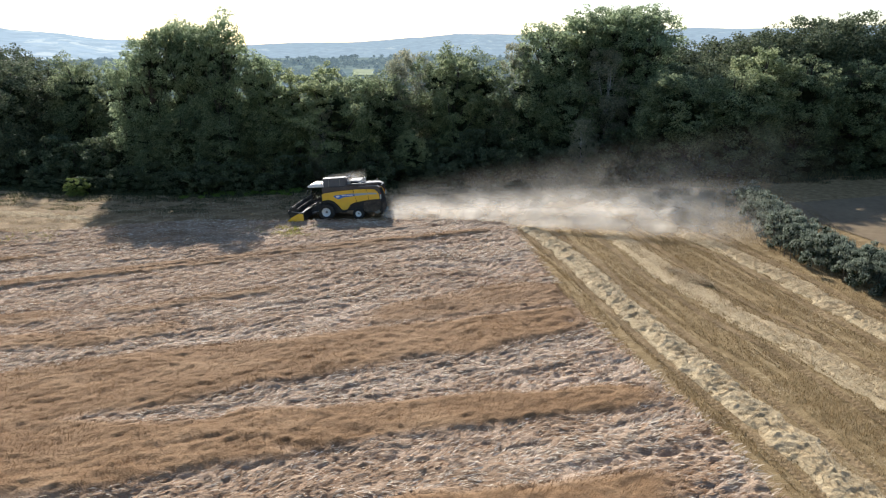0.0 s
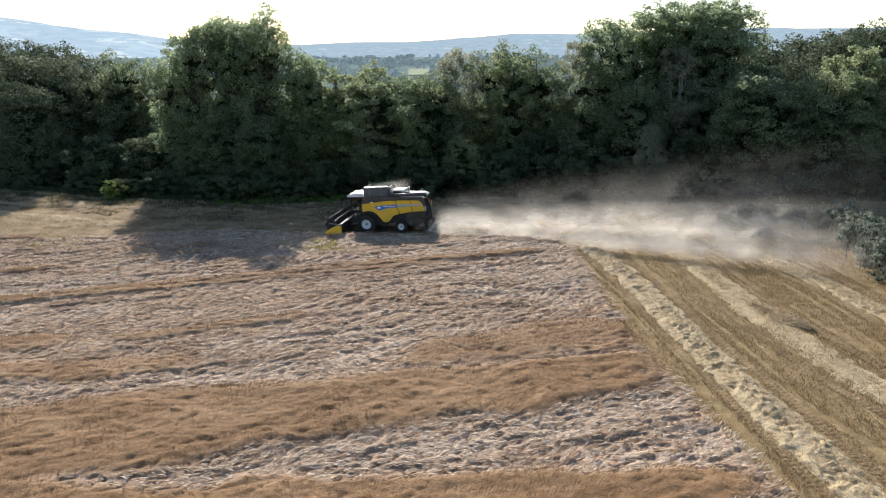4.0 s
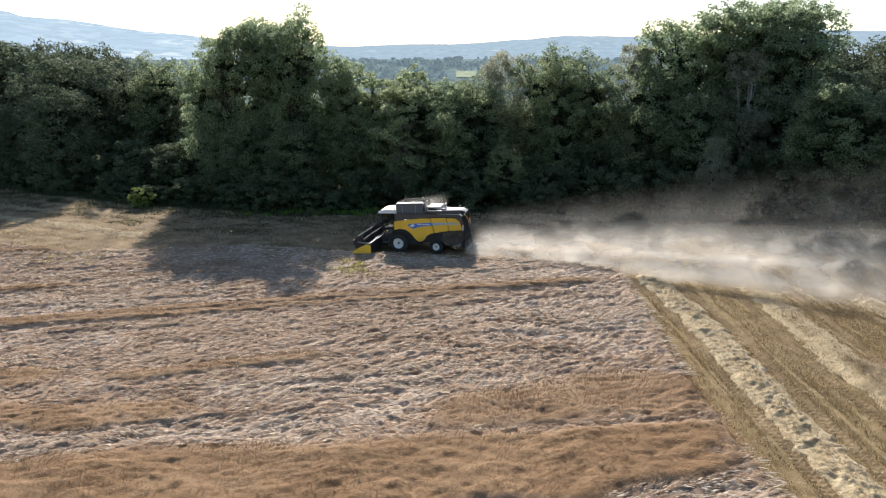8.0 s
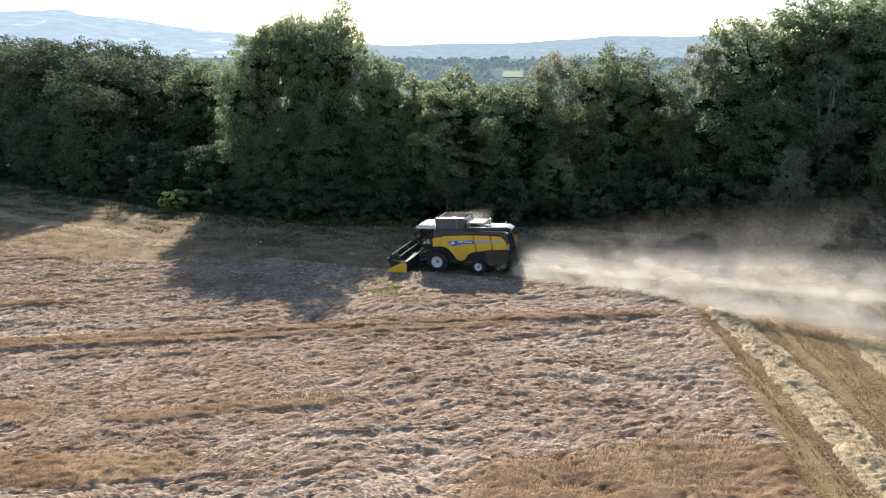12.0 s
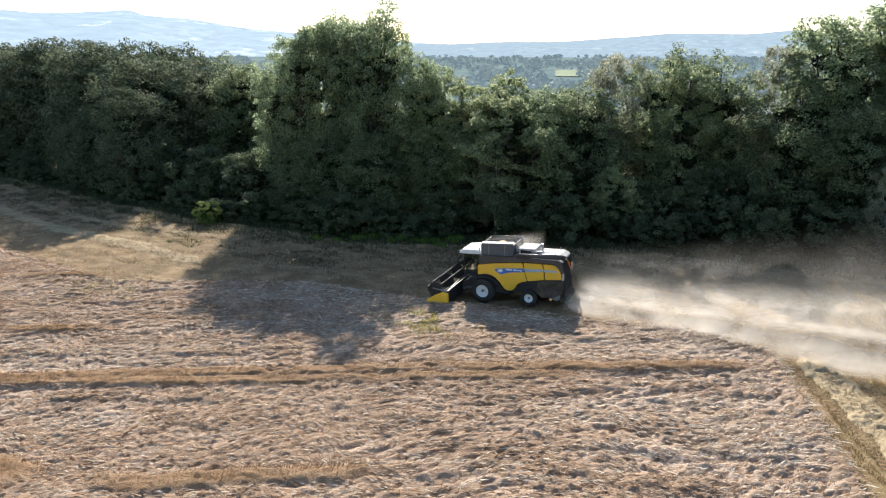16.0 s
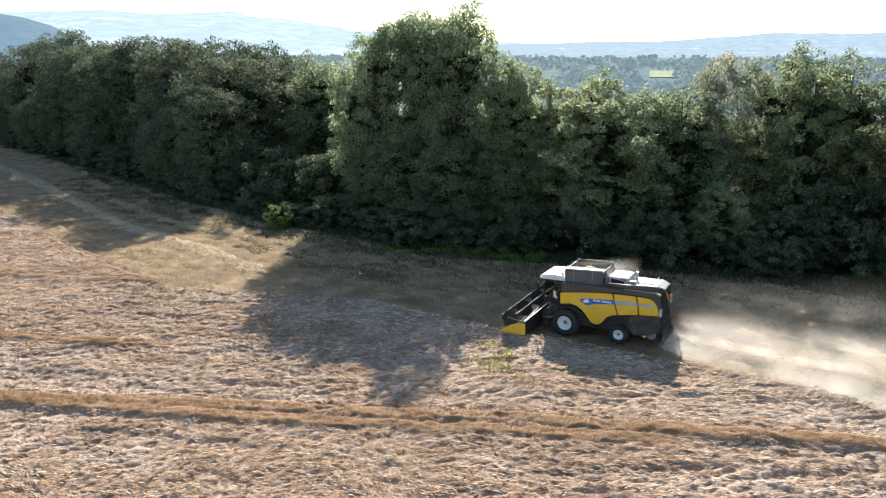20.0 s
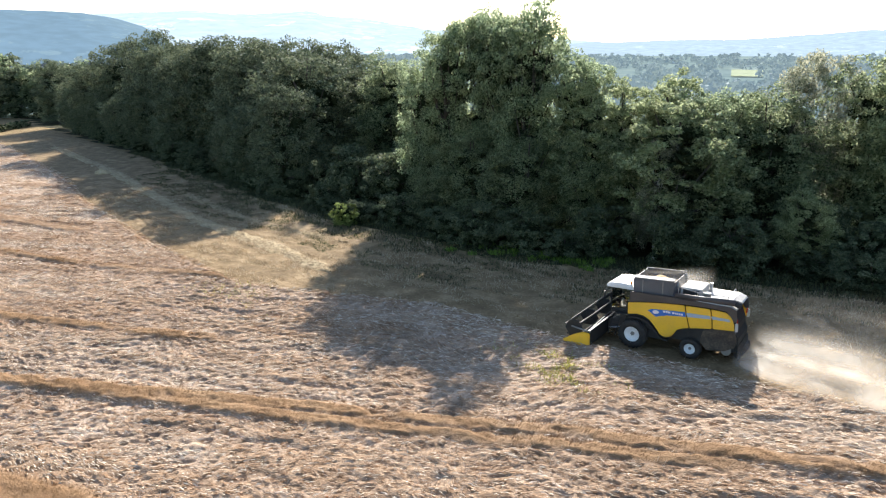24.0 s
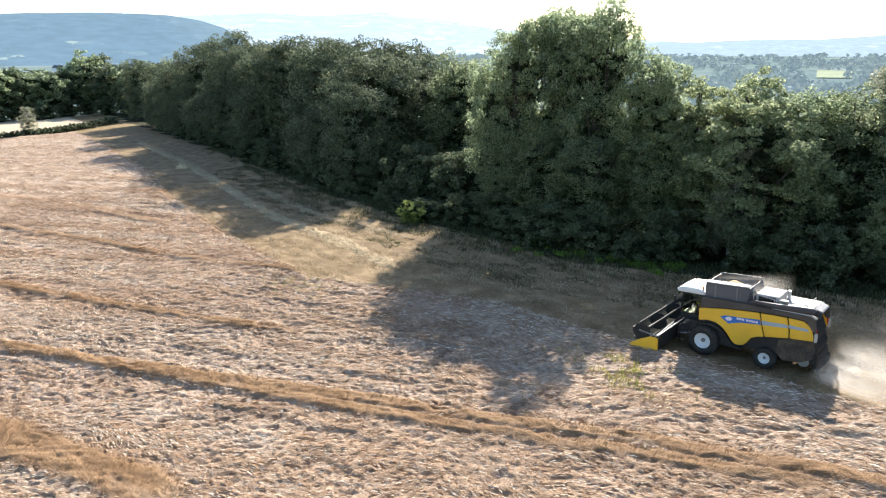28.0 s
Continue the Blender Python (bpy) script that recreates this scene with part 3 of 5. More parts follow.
SW = "pale golden swath of threshed straw lying on the stubble"
swath([(-3.5, 69)] + LINE_A + [(22, -6)], 1.1, 0.55, 100, 14000, SW)
swath([(1.5, 71)] + LINE_B + [(28, 0)], 1.2, 0.2, 120, 16000, SW)
swath(LINE_C + [(31, 14)], 0.95, 0.36, 140, 12000, SW)
swath([(-180, 95), (-128, 84), (-100, 76.5), (-80.8, 71.6), (-70.9, 70.2), (-64.5, 69.4), (-57.5, 68), (-52.3, 66.8)], 1.2, 0.42, 160, 20000, "pale swath of straw along the cut headland")
swath([(-100, 80.5), (-86, 77), (-74, 74.6), (-68, 74.3), (-64, 74.6), (-58.5, 74.2)], 1.0, 0.34, 170, 9000, "pale swath of straw close to the wood's edge")
swath([(7.4, 53.0), (8.3, 51.6), (9.0, 50.5), (10.2, 49.4)], 1.5, 0.5, 190, 2500, "short spilt heap of straw beside a swath")
swath([(-15.5, 68.8), (-8, 68.6), (-2, 69.5), (4, 71)], 1.1, 0.32, 180, 6000, "freshly dropped straw swath behind the combine harvester")


# ---------------------------------------------------------------- rough verge along the wood
def verge(n, x0, x1, d0, d1, mat, length, width, name, label, keep):
    x, d = rng.uniform(x0, x1, n), rng.uniform(d0, d1, n)
    y = wood_edge(x) + d
    ok = keep(x, y, d)
    x, y = x[ok], y[ok]
    k = len(x)
    me = blades(name, x, y, land(x, y) - 0.02 + (headland_relief(x, y) if name == "headland_weeds" else 0), rng.uniform(*length, k), rng.uniform(*width, k), rng.uniform(0.05, 0.9, k), rng.uniform(0, 6.28, k), mat)
    return tagged(new(name, me), label, "grass", kind="stuff")


verge(70000, -150, 40, -1.6, 6.5, M_GRASS_BLADE, (0.2, 0.6), (0.04, 0.1), "verge_grass", "rank grass along the foot of the wood", lambda x, y, d: fbm(x / 2.5, y / 1.5, 231, 3) + 0.06 * d > 0.46)
verge(60000, -120, -14, -7.5, 0.0, M_GRASS_BLADE, (0.08, 0.3), (0.03, 0.08), "headland_weeds", "low green weeds growing through the trampled headland", lambda x, y, d: (fbm(x / 3, y / 1.4, 233, 3) + 0.02 * d > 0.44) & (crop_edge(x, y) < -0.3))
verge(9000, -50, -34, 0.2, 5.0, M_WEED, (0.25, 0.6), (0.08, 0.18), "weed_patch", "lush bright-green nettles in a sunlit gap", lambda x, y, d: fbm(x / 1.3, y / 0.9, 241, 3) > 0.57)


# ---------------------------------------------------------------- trees
def leaf_cloud(clusters, count, size, seed, droop=0.0, aspect=0.68):
    """Small pointed leaves, thick on the skin of every cluster. clusters: rows of x, y, z, radius."""
    r = np.random.default_rng(seed)
    C = np.asarray(clusters, dtype=float)
    area = C[:, 3] ** 2
    k = r.choice(len(C), count, p=area / area.sum())
    d = r.normal(size=(count, 3))
    d /= np.linalg.norm(d, axis=1)[:, None]
    rad = C[k, 3] * (0.45 + 0.6 * r.random(count) ** 0.6)
    p = C[k, :3] + d * rad[:, None] * np.array([1.0, 1.0, 0.68])
    p[:, 2] -= droop * r.random(count) ** 2 * C[k, 3]
    a = r.normal(size=(count, 3))
    a[:, 2] -= 0.4 + 2 * droop
    nrm = d * 0.55 + r.normal(size=(count, 3)) * 0.8 + np.array([0, 0, 0.4])
    if C.shape[1] > 4:                                      # leaves lie over the limb's whole mass like tiles
        out = p - C[k, 4:7]
        nrm += 0.45 * out / (np.linalg.norm(out, axis=1)[:, None] + 1e-6)
    nrm /= np.linalg.norm(nrm, axis=1)[:, None]
    a -= nrm * ((a * nrm).sum(1)[:, None] * 0.8)
    a /= np.linalg.norm(a, axis=1)[:, None]
    b = np.cross(nrm, a)
    b /= np.linalg.norm(b, axis=1)[:, None] + 1e-9
    n2 = np.cross(a, b)
    s = size * r.uniform(0.6, 1.4, count)[:, None]
    v = np.stack([p - a * s * 0.8 + b * s * aspect * 1.15, p - a * s * 0.8 - b * s * aspect * 1.15, p + a * s * 1.1 + n2 * s * 0.1], 1).reshape(-1, 3)
    return v, np.arange(3 * count).reshape(-1, 3)


def tube(path, radii, sides=7):
    """A tapered tube along a path: verts and quads."""
    P = np.asarray(path, dtype=float)
    v, f = [], []
    for i in range(len(P)):
        d = P[min(i + 1, len(P) - 1)] - P[max(i - 1, 0)]
        d /= np.linalg.norm(d)
        e = np.cross(d, (0.3, 0.9, 0.1))
        e /= np.linalg.norm(e)
        g = np.cross(d, e)
        for j in range(sides):
            an = 2 * math.pi * j / sides
            v.append(P[i] + radii[i] * (math.cos(an) * e + math.sin(an) * g))
    for i in range(len(P) - 1):
        for j in range(sides):
            f.append((i * sides + j, i * sides + (j + 1) % sides, (i + 1) * sides + (j + 1) % sides, (i + 1) * sides + j))
    return v, f


def join(pieces):
    vs, fs, n = [], [], 0
    for v, f in pieces:
        v, f = np.asarray(v), np.asarray(f)
        vs.append(v)
        fs.append(f + n)
        n += len(v)
    return np.concatenate(vs), np.concatenate(fs)


def tree_kind(seed, height, spread, low, leaves, size, leaf, bark, gaps=0.0, droop=0.0, clusters=70, lobes=6, trunk_r=0.32, top=0.75, dome=False, jag=0.0, core=0.62, thin=0.6, flat=1.0):
    """Trunk mesh and crown mesh of one tree: limbs that fork from the stem, and leaf clusters round their ends."""
    r = np.random.default_rng(seed)
    stem = [(0, 0, 0)]
    for i in range(1, 7):
        stem.append((stem[-1][0] + r.normal(0, 0.25), stem[-1][1] + r.normal(0, 0.25), height * 0.86 * i / 6))
    pieces = [tube([(0, 0, -0.6)] + stem, [trunk_r * 1.5, trunk_r * 1.15] + [trunk_r * (1 - 0.14 * i) for i in range(1, 7)])]
    cl, lobe, cores = [], [], []
    for i in range(lobes):                                  # big rounded masses, one at the end of every limb
        z = height * (low + 0.14 + (0.80 - low) * (i + 0.5) / lobes + r.uniform(-0.04, 0.04))
        w = spread * (1 - 0.7 * max(0, (z / height - top) / (1 - top)) ** 1.4) * r.uniform(0.42, 0.68)
        lobe.append((2.4 * i + r.uniform(-0.5, 0.5), z, w, spread * r.uniform(0.44, 0.62) * (1 - 0.3 * z / height)))
    lobe += [(r.uniform(0, 6.28), height * 0.90, spread * r.uniform(0.0, 0.2), spread * 0.30), (r.uniform(0, 6.28), height * 0.86, spread * r.uniform(0.2, 0.4), spread * 0.27)]
    if dome:                                                # one great rounded crown, lobed like a cauliflower
        lobe = []
        for i in range(lobes):
            c = 1 - 1.62 * (i + 0.5) / lobes
            q = math.sqrt(max(0.0, 1 - c * c)) ** (1 if c < 0 else 0.5 + 0.5 * flat)
            c = c if c < 0 else c ** flat
            q *= r.uniform(0.85 - jag, 1.12 + 0.4 * jag)
            lobe.append((2.399 * i + r.uniform(-0.25, 0.25), height * (0.50 + 0.37 * c * r.uniform(0.92 - jag, 1.04 + 0.3 * jag)), spread * 0.68 * q, spread * r.uniform(0.32, 0.44) * (1 - 0.8 * jag)))
    for an, z, w, R in lobe:
        z0 = max(z * r.uniform(0.5, 0.75), height * 0.12)
        s0 = np.array(stem[min(int(z0 / (height * 0.86) * 6), 6)], dtype=float)
        s0[2] = z0
        end = np.array([math.cos(an) * w, math.sin(an) * w, z])
        mid = (s0 + end) / 2 + np.array([0, 0, -0.06 * height * r.random()])
        pieces.append(tube([s0, mid, end], [trunk_r * 0.42, trunk_r * 0.28, trunk_r * 0.1], 5))
        if z < 0.74 * height:
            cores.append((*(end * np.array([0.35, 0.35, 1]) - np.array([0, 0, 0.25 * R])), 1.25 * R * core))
        n = max(5, clusters // len(lobe))
        for j in range(n):
            d = r.normal(size=3)
            d[2] = d[2] * 0.9 + 0.25
            d /= np.linalg.norm(d)
            q = end + d * R * np.array([1, 1, 0.85 + 0.5 * droop]) * r.uniform(0.55, 1.08)
            q[2] = min(max(q[2], height * low), height - 0.5)
            cl.append((*q, r.uniform(0.15, 0.36) * R * (1.25 - gaps * 0.4), *end))
    for _ in range(int(clusters * 0.3 * (1 - gaps))):          # the skirt of the crown
        an, z = r.uniform(0, 6.28), height * r.uniform(low, 0.6)
        w = spread * r.uniform(0.3, 0.8)
        cl.append((math.cos(an) * w, math.sin(an) * w, z, r.uniform(0.12, 0.24) * spread, 0, 0, z - 1))
    trunk = raw_mesh("trunk", *join(pieces), bark, True)
    cl = [c for c in cl if r.random() < 1 - thin * min(1, max(0, (0.62 - c[2] / height) / 0.4))]     # boughs grow sparser towards the foot
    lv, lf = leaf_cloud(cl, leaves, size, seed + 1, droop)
    cv, cf = leaf_cloud(cores, int(leaves * 0.12), size * 2.2, seed + 2, droop)      # large near-black leaves: the crown's inner shade put into colour, also blocking sun
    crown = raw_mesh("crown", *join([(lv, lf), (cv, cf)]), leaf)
    crown.materials.append(M_INNER_SHADE)
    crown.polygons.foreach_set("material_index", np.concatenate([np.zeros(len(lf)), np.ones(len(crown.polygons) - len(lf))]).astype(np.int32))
    return trunk, crown, height


KINDS = {
    "oak": [tree_kind(s, 20, 5.8, 0.08, 34000, 0.108, LEAF["oak"], M_BARK, gaps=0.25, clusters=420, lobes=21, dome=True, jag=0.12, core=0.5, thin=0.4) for s in (11, 12, 13, 14)],
    "ash": [tree_kind(s, 22, 4.8, 0.08, 36000, 0.1, LEAF["ash"], M_BARK, gaps=0.3, clusters=560, lobes=34, dome=True, jag=0.10, core=0.5, thin=0.45, flat=0.5) for s in (21, 22, 23)],
    "light": [tree_kind(s, 16, 4.2, 0.08, 32000, 0.092, LEAF["light"], M_BARK, gaps=0.25, clusters=360, lobes=20, dome=True, jag=0.14, core=0.4, thin=0.4) for s in (31, 32)],
    "birch": [tree_kind(s, 17, 3.6, 0.14, 26000, 0.08, LEAF["birch"], M_BIRCH, core=0.15, droop=1.3, clusters=190, lobes=12, trunk_r=0.17, thin=0.15) for s in (41, 42)],
    "western": [tree_kind(s, 20, 6.8, 0.05, 32000, 0.126, LEAF["old_oak"], M_BARK, gaps=0.25, clusters=520, lobes=24, dome=True, jag=0.1, core=0.52, thin=0.2, flat=0.8) for s in (71, 72, 73)],
    "distant": [tree_kind(s, 18, 5.8, 0.05, 6000, 0.26, LEAF["old_oak"], M_BARK, clusters=180, lobes=18, dome=True) for s in (61, 62)],
    "hedgerow": [tree_kind(s, 18, 5.8, 0.05, 6000, 0.26, LEAF["ash"], M_BARK, clusters=180, lobes=16, dome=True) for s in (63, 64)],
    "lime_bush": [tree_kind(54, 4, 2.4, 0.0, 9000, 0.075, LEAF["lime"], M_BARK, clusters=90, lobes=12, trunk_r=0.08, dome=True, thin=0.0)],
    "shrub": [tree_kind(s, 5, 3.0, 0.0, 7500, 0.09, LEAF["shrub"], M_BARK, clusters=70, lobes=9, trunk_r=0.10, thin=0.3) for s in (51, 52, 53)],
}
WORDS = {"oak": ("broad dark-green oak with a dense rounded crown at the wood's edge", "tree"), "ash": ("tall ash with an airy ragged crown, sky showing between the limbs", "tree"),
         "light": ("light-green field maple with leaves down to the ground", "tree"), "birch": ("birch with a pale trunk and drooping grey-green twigs", "tree"),
         "western": ("broad oak with a dense domed crown beside the headland", "tree"),
         "distant": ("round-crowned oak standing deeper in the wood", "tree"),
         "hedgerow": ("round light-green tree in a distant row", "tree"),
         "lime_bush": ("bright lime-green bush at the edge of the headland", "shrub"),
         "shrub": ("dark-green hawthorn shrub along the foot of the wood", "shrub")}


def plant(kind, x, y, top_z, width=1.0, turn=None, label=""):
    """A tree of a kind with its foot on the soil at x, y and its top at top_z."""
    trunk, crown, h = KINDS[kind][rng.integers(0, len(KINDS[kind]))]
    z = float(land(x, y)) - 0.1
    s = (top_z - z) / h
    root = new({"shrub": "shrub", "distant": "oak_tree", "hedgerow": "maple_tree", "western": "oak_tree", "light": "maple_tree"}.get(kind, kind + "_tree"), None)
    root.matrix_basis = pose(x, y, z, 0, 0, rng.uniform(0, 360) if turn is None else turn) @ Matrix.Diagonal((width * (0.5 + 0.5 * s), width * (0.5 + 0.5 * s), s, 1))
    mesh_part("trunk", trunk, root)
    mesh_part("crown", crown, root)
    words = WORDS[kind]
    return tagged(root, label or words[0], words[1], "trees of the wood" if kind not in ("shrub", "lime_bush") else "shrubs along the wood")


# skyline trees: x, y, height of the top
WEST = [(-258, 128, 13.9), (-230, 124, 14.5), (-200, 115, 14.3), (-189, 117, 19.2), (-167, 114, 22.0), (-158, 111, 19.5), (-148, 110, 20.3), (-138, 107, 19.0), (-128, 106, 20.1), (-115, 104, 19.4), (-109, 103, 18.7), (-103, 106, 20.9), (-99, 109, 20.2), (-92, 110, 17.6), (-81, 104, 17.8), (-74, 106, 16.5)]
GREAT = [(-92, 97.5, 19.6), (-108, 101.5, 20.6), (-129, 106.5, 21.2), (-151, 111.5, 21)]
TALL = [(-61.5, 90, 16.6), (-57.3, 89.5, 21.2), (-54.3, 91.5, 22.4), (-51, 91, 21.9), (-47.6, 90, 22.6), (-43.4, 91, 17.2)]
MIDDLE = [(-41, 90, 16.6), (-38, 91, 16.4), (-34, 93, 17.3), (-30, 93, 16.0), (-28, 99, 16.2), (-24, 99, 18.2), (-19, 101, 19.9), (-14, 102, 19.2), (-8, 101, 18.9)]
MORE = [(-26, 95, 15.8), (-16.5, 98, 18.4), (-5.5, 98, 18.6), (4, 97, 18)]
EAST = [(-3, 101, 22.3), (2, 103, 23.8), (6, 102, 24.9), (9, 100, 23.7), (14, 100, 17.2), (18, 100, 18.1), (23, 104, 20.9), (27, 103, 21.7), (30, 104, 22.8), (34, 104, 22.2), (38, 105, 23.2), (42, 104, 22.9), (48, 106, 22), (55, 108, 21)]
DEEP = [(12, 109, 20), (18, 111, 21), (24, 112, 22), (30, 113, 22), (36, 115, 22), (42, 113, 22)]
for i, (x, y, z) in enumerate(WEST):
    plant("western" if x < -85 else "oak", x, y, z + 1.2, 1.12, label="" if i % 3 else "large old oak with a domed dark-green crown above the headland")
for x, y, z in GREAT:
    plant("western", x, y, z, 1.35, label="great old oak whose dark domed crown reaches down to the headland")
for x, y, z in TALL:
    plant("ash", x, y, z + 2.2, 0.9, label="tall many-stemmed ash rising above the rest of the wood")
for i, (x, y, z) in enumerate(MIDDLE):
    plant(("light", "light", "light", "ash", "oak", "birch", "oak", "oak", "birch")[i], x, y, z, 1.05)
for i, (x, y, z) in enumerate(MORE):
    plant(("oak", "light", "oak", "birch")[i % 4], x, y, z, 1.15)
for i, (x, y, z) in enumerate(EAST):
    plant("ash" if i < 4 else "western", x, y, z + (1.6 if i < 4 else 0), 1.2 if i < 4 else 1.15)
for x, y, z in DEEP:
    plant("western", x, y, z, 1.2)
for x in (13, 20, 27, 35, 43, 51):
    yy = float(wood_edge(x)) + rng.uniform(5, 8)
    plant("oak", x + rng.uniform(-1, 1), yy, float(crop_top(x, yy)) + rng.uniform(12.5, 15.5), 1.1, label="dark oak overhanging the shaded field beyond the hedge")
for x in np.arange(-80, 60, 4.0):
    xx = x + rng.uniform(-1.5, 1.5)
    yy = float(wood_edge(xx)) + rng.uniform(19, 25)
    plant("shrub", xx, yy, float(land(xx, yy)) + (rng.uniform(2.5, 3.5) if -80 < xx < -58 else rng.uniform(4.5, 6.5)), 1.3, label="tall hazel bush in the undergrowth of the wood")
plant("light", -32, 89, 17.2, 1.4, label="broad light-green maple with a full rounded crown")
plant("birch", -32.5, 87.3, 10.9, 0.8, label="slender young birch with a pale trunk at the wood's edge")
plant("birch", 1.2, 87.5, 9.5, 0.8, label="slender young birch with a pale trunk at the wood's edge")
plant("light", -21, 88.5, 8.6, 0.8, label="bushy light-green elder at the wood's edge")
plant("light", 22, 93, 20.4, 1.2, label="light-green maple in sun above the hedge")
# a lower row in front, and the shrubs at its foot
for x in np.arange(-215, 62, 5.8):
    xx = x + rng.uniform(-1.5, 1.5)
    west = xx < -82
    if -82 < xx < -42:
        yy = float(wood_edge(xx)) + rng.uniform(8, 11)
        if xx < -58:
            plant("shrub", xx, yy, float(crop_top(xx, yy)) + rng.uniform(4.0, 6.5), 1.25)
        else:
            plant("oak", xx, yy, float(crop_top(xx, yy)) + rng.uniform(9, 11), 1.05)
        continue
    if rng.random() < (0.35 if west else 0) or (not west and rng.random() < (0.5 if xx < 8 else 0.2)):
        continue
    yy = float(wood_edge(xx)) + (rng.uniform(5.5, 10) if west else rng.uniform(11, 14))
    plant("western" if west else ("oak", "light", "oak", "birch", "ash", "oak")[rng.integers(0, 6)], xx, yy, float(crop_top(xx, yy)) + (rng.uniform(10, 15) if west else rng.uniform(10.5, 13.5)), 0.95)
for x in np.arange(-215, 62, 3.6):
    xx = x + rng.uniform(-1.2, 1.2)
    yy = float(wood_edge(xx)) + rng.uniform(3.2, 7.5)
    plant("shrub", xx, yy, float(land(xx, yy)) + rng.uniform(2.2, 5.0) * (0.75 if -80 < xx < -60 else 1), 1.05)
for x in np.arange(-215, 62, 9.0):
    xx = x + rng.uniform(-2, 2)
    yy = float(wood_edge(xx)) + rng.uniform(30, 36)
    plant("distant", xx, yy, float(crop_top(xx, yy)) + rng.uniform(8.0, 10.0) + (5 if xx > 6 else 0), 1.15)
for x in np.arange(-84, 62, 4.4):
    xx = x + rng.uniform(-1.5, 1.5)
    yy = float(wood_edge(xx)) + rng.uniform(9, 16)
    plant("shrub", xx, yy, float(land(xx, yy)) + (rng.uniform(2.5, 3.5) if -80 < xx < -58 else rng.uniform(5.0, 7.5)), 1.15, label="tall hazel bush in the undergrowth of the wood")
plant("lime_bush", -64.4, 79.3, 1.9, 0.85)


# ---------------------------------------------------------------- combine harvester
# local axes: x ahead, y to its left, z up; the origin lies on the soil under the front axle
def box(sx, sy, sz, x=0, y=0, z=0, bevel=0.0, turn=(0, 0, 0)):
    bm = bmesh.new()
    bmesh.ops.create_cube(bm, size=1)
    bmesh.ops.transform(bm, matrix=pose(x, y, z, *turn) @ Matrix.Diagonal((sx, sy, sz, 1)), verts=bm.verts)
    if bevel:
        bmesh.ops.bevel(bm, geom=bm.edges[:], offset=bevel, segments=2, affect="EDGES", profile=0.6)
    return bm


def prism(outline, y0, y1, bevel=0.03):
    """A plate cut to an outline in the x-z plane, from y0 to y1."""
    bm = bmesh.new()
    a = [bm.verts.new((x, y0, z)) for x, z in outline]
    f = bm.faces.new(a)
    ext = bmesh.ops.extrude_face_region(bm, geom=[f])
    bmesh.ops.translate(bm, vec=(0, y1 - y0, 0), verts=[v for v in ext["geom"] if isinstance(v, bmesh.types.BMVert)])
    bmesh.ops.recalc_face_normals(bm, faces=bm.faces)
    if bevel:
        bmesh.ops.bevel(bm, geom=[e for e in bm.edges if len(e.link_faces) == 2 and e.calc_face_angle() > 0.7], offset=bevel, segments=2, affect="EDGES", clamp_overlap=True)
    return bm


def rod(p, q, r0, r1=None, sides=10):
    bm = bmesh.new()
    p, q = Vector(p), Vector(q)
    bmesh.ops.create_cone(bm, cap_ends=True, segments=sides, radius1=r0, radius2=r0 if r1 is None else r1, depth=(q - p).length)
    turn = (q - p).to_track_quat("Z", "Y").to_matrix().to_4x4()
    bmesh.ops.transform(bm, matrix=Matrix.Translation((p + q) / 2) @ turn, verts=bm.verts)
    return bm


def lathe(profile, sides=36):
    """A ring turned about the y axis from pairs of radius and y."""
    bm = bmesh.new()
    rings = []
    for r, y in profile:
        rings.append([bm.verts.new((r * math.cos(2 * math.pi * k / sides), y, r * math.sin(2 * math.pi * k / sides))) for k in range(sides)])
    for a, b in zip(rings, rings[1:]):
        for k in range(sides):
            bm.faces.new((a[k], a[(k + 1) % sides], b[(k + 1) % sides], b[k]))
    bmesh.ops.recalc_face_normals(bm, faces=bm.faces)
    return bm


M_YELLOW = material("dusty_yellow_paint", [(0.66, 0.38, 0.05), (0.80, 0.455, 0.025), (0.84, 0.49, 0.03)], 0.9, 0.42, coat=0.25, spec=0.5, fine=14)
M_GREY = material("dusty_grey_paint", [(0.16, 0.15, 0.135), (0.25, 0.235, 0.21)], 1.4, 0.6, spec=0.4, fine=16)
M_TANK = material("grain_tank_steel", [(0.075, 0.075, 0.08), (0.12, 0.118, 0.118)], 1.3, 0.55, metal=0.1, spec=0.4, fine=18)
M_BROWN = material("dark_brown_cowl_paint", [(0.045, 0.036, 0.032), (0.085, 0.07, 0.06)], 1.1, 0.5, spec=0.4, fine=12)
M_HOOD = material("dust_caked_hood", [(0.03, 0.026, 0.022), (0.075, 0.06, 0.046), (0.16, 0.125, 0.085)], 1.6, 0.8, spec=0.2, fine=9)
M_BLACK = material("black_steel", [(0.012, 0.012, 0.012), (0.035, 0.032, 0.028)], 2.5, 0.6, spec=0.35)
M_RUBBER = material("dusty_tyre_rubber", [(0.018, 0.017, 0.016), (0.06, 0.052, 0.042)], 3, 0.85, bump=0.3, bump_scale=20)
M_WHITE = material("white_paint", [(0.66, 0.65, 0.62), (0.80, 0.79, 0.76)], 1.5, 0.4, spec=0.5, coat=0.2)
M_DUSTY_WHITE = material("dust_covered_white_deck", [(0.36, 0.335, 0.30), (0.56, 0.53, 0.48)], 2.2, 0.65, spec=0.4)
M_BLUE = material("blue_decal", [(0.02, 0.12, 0.42), (0.03, 0.16, 0.50)], 2, 0.4, spec=0.5)
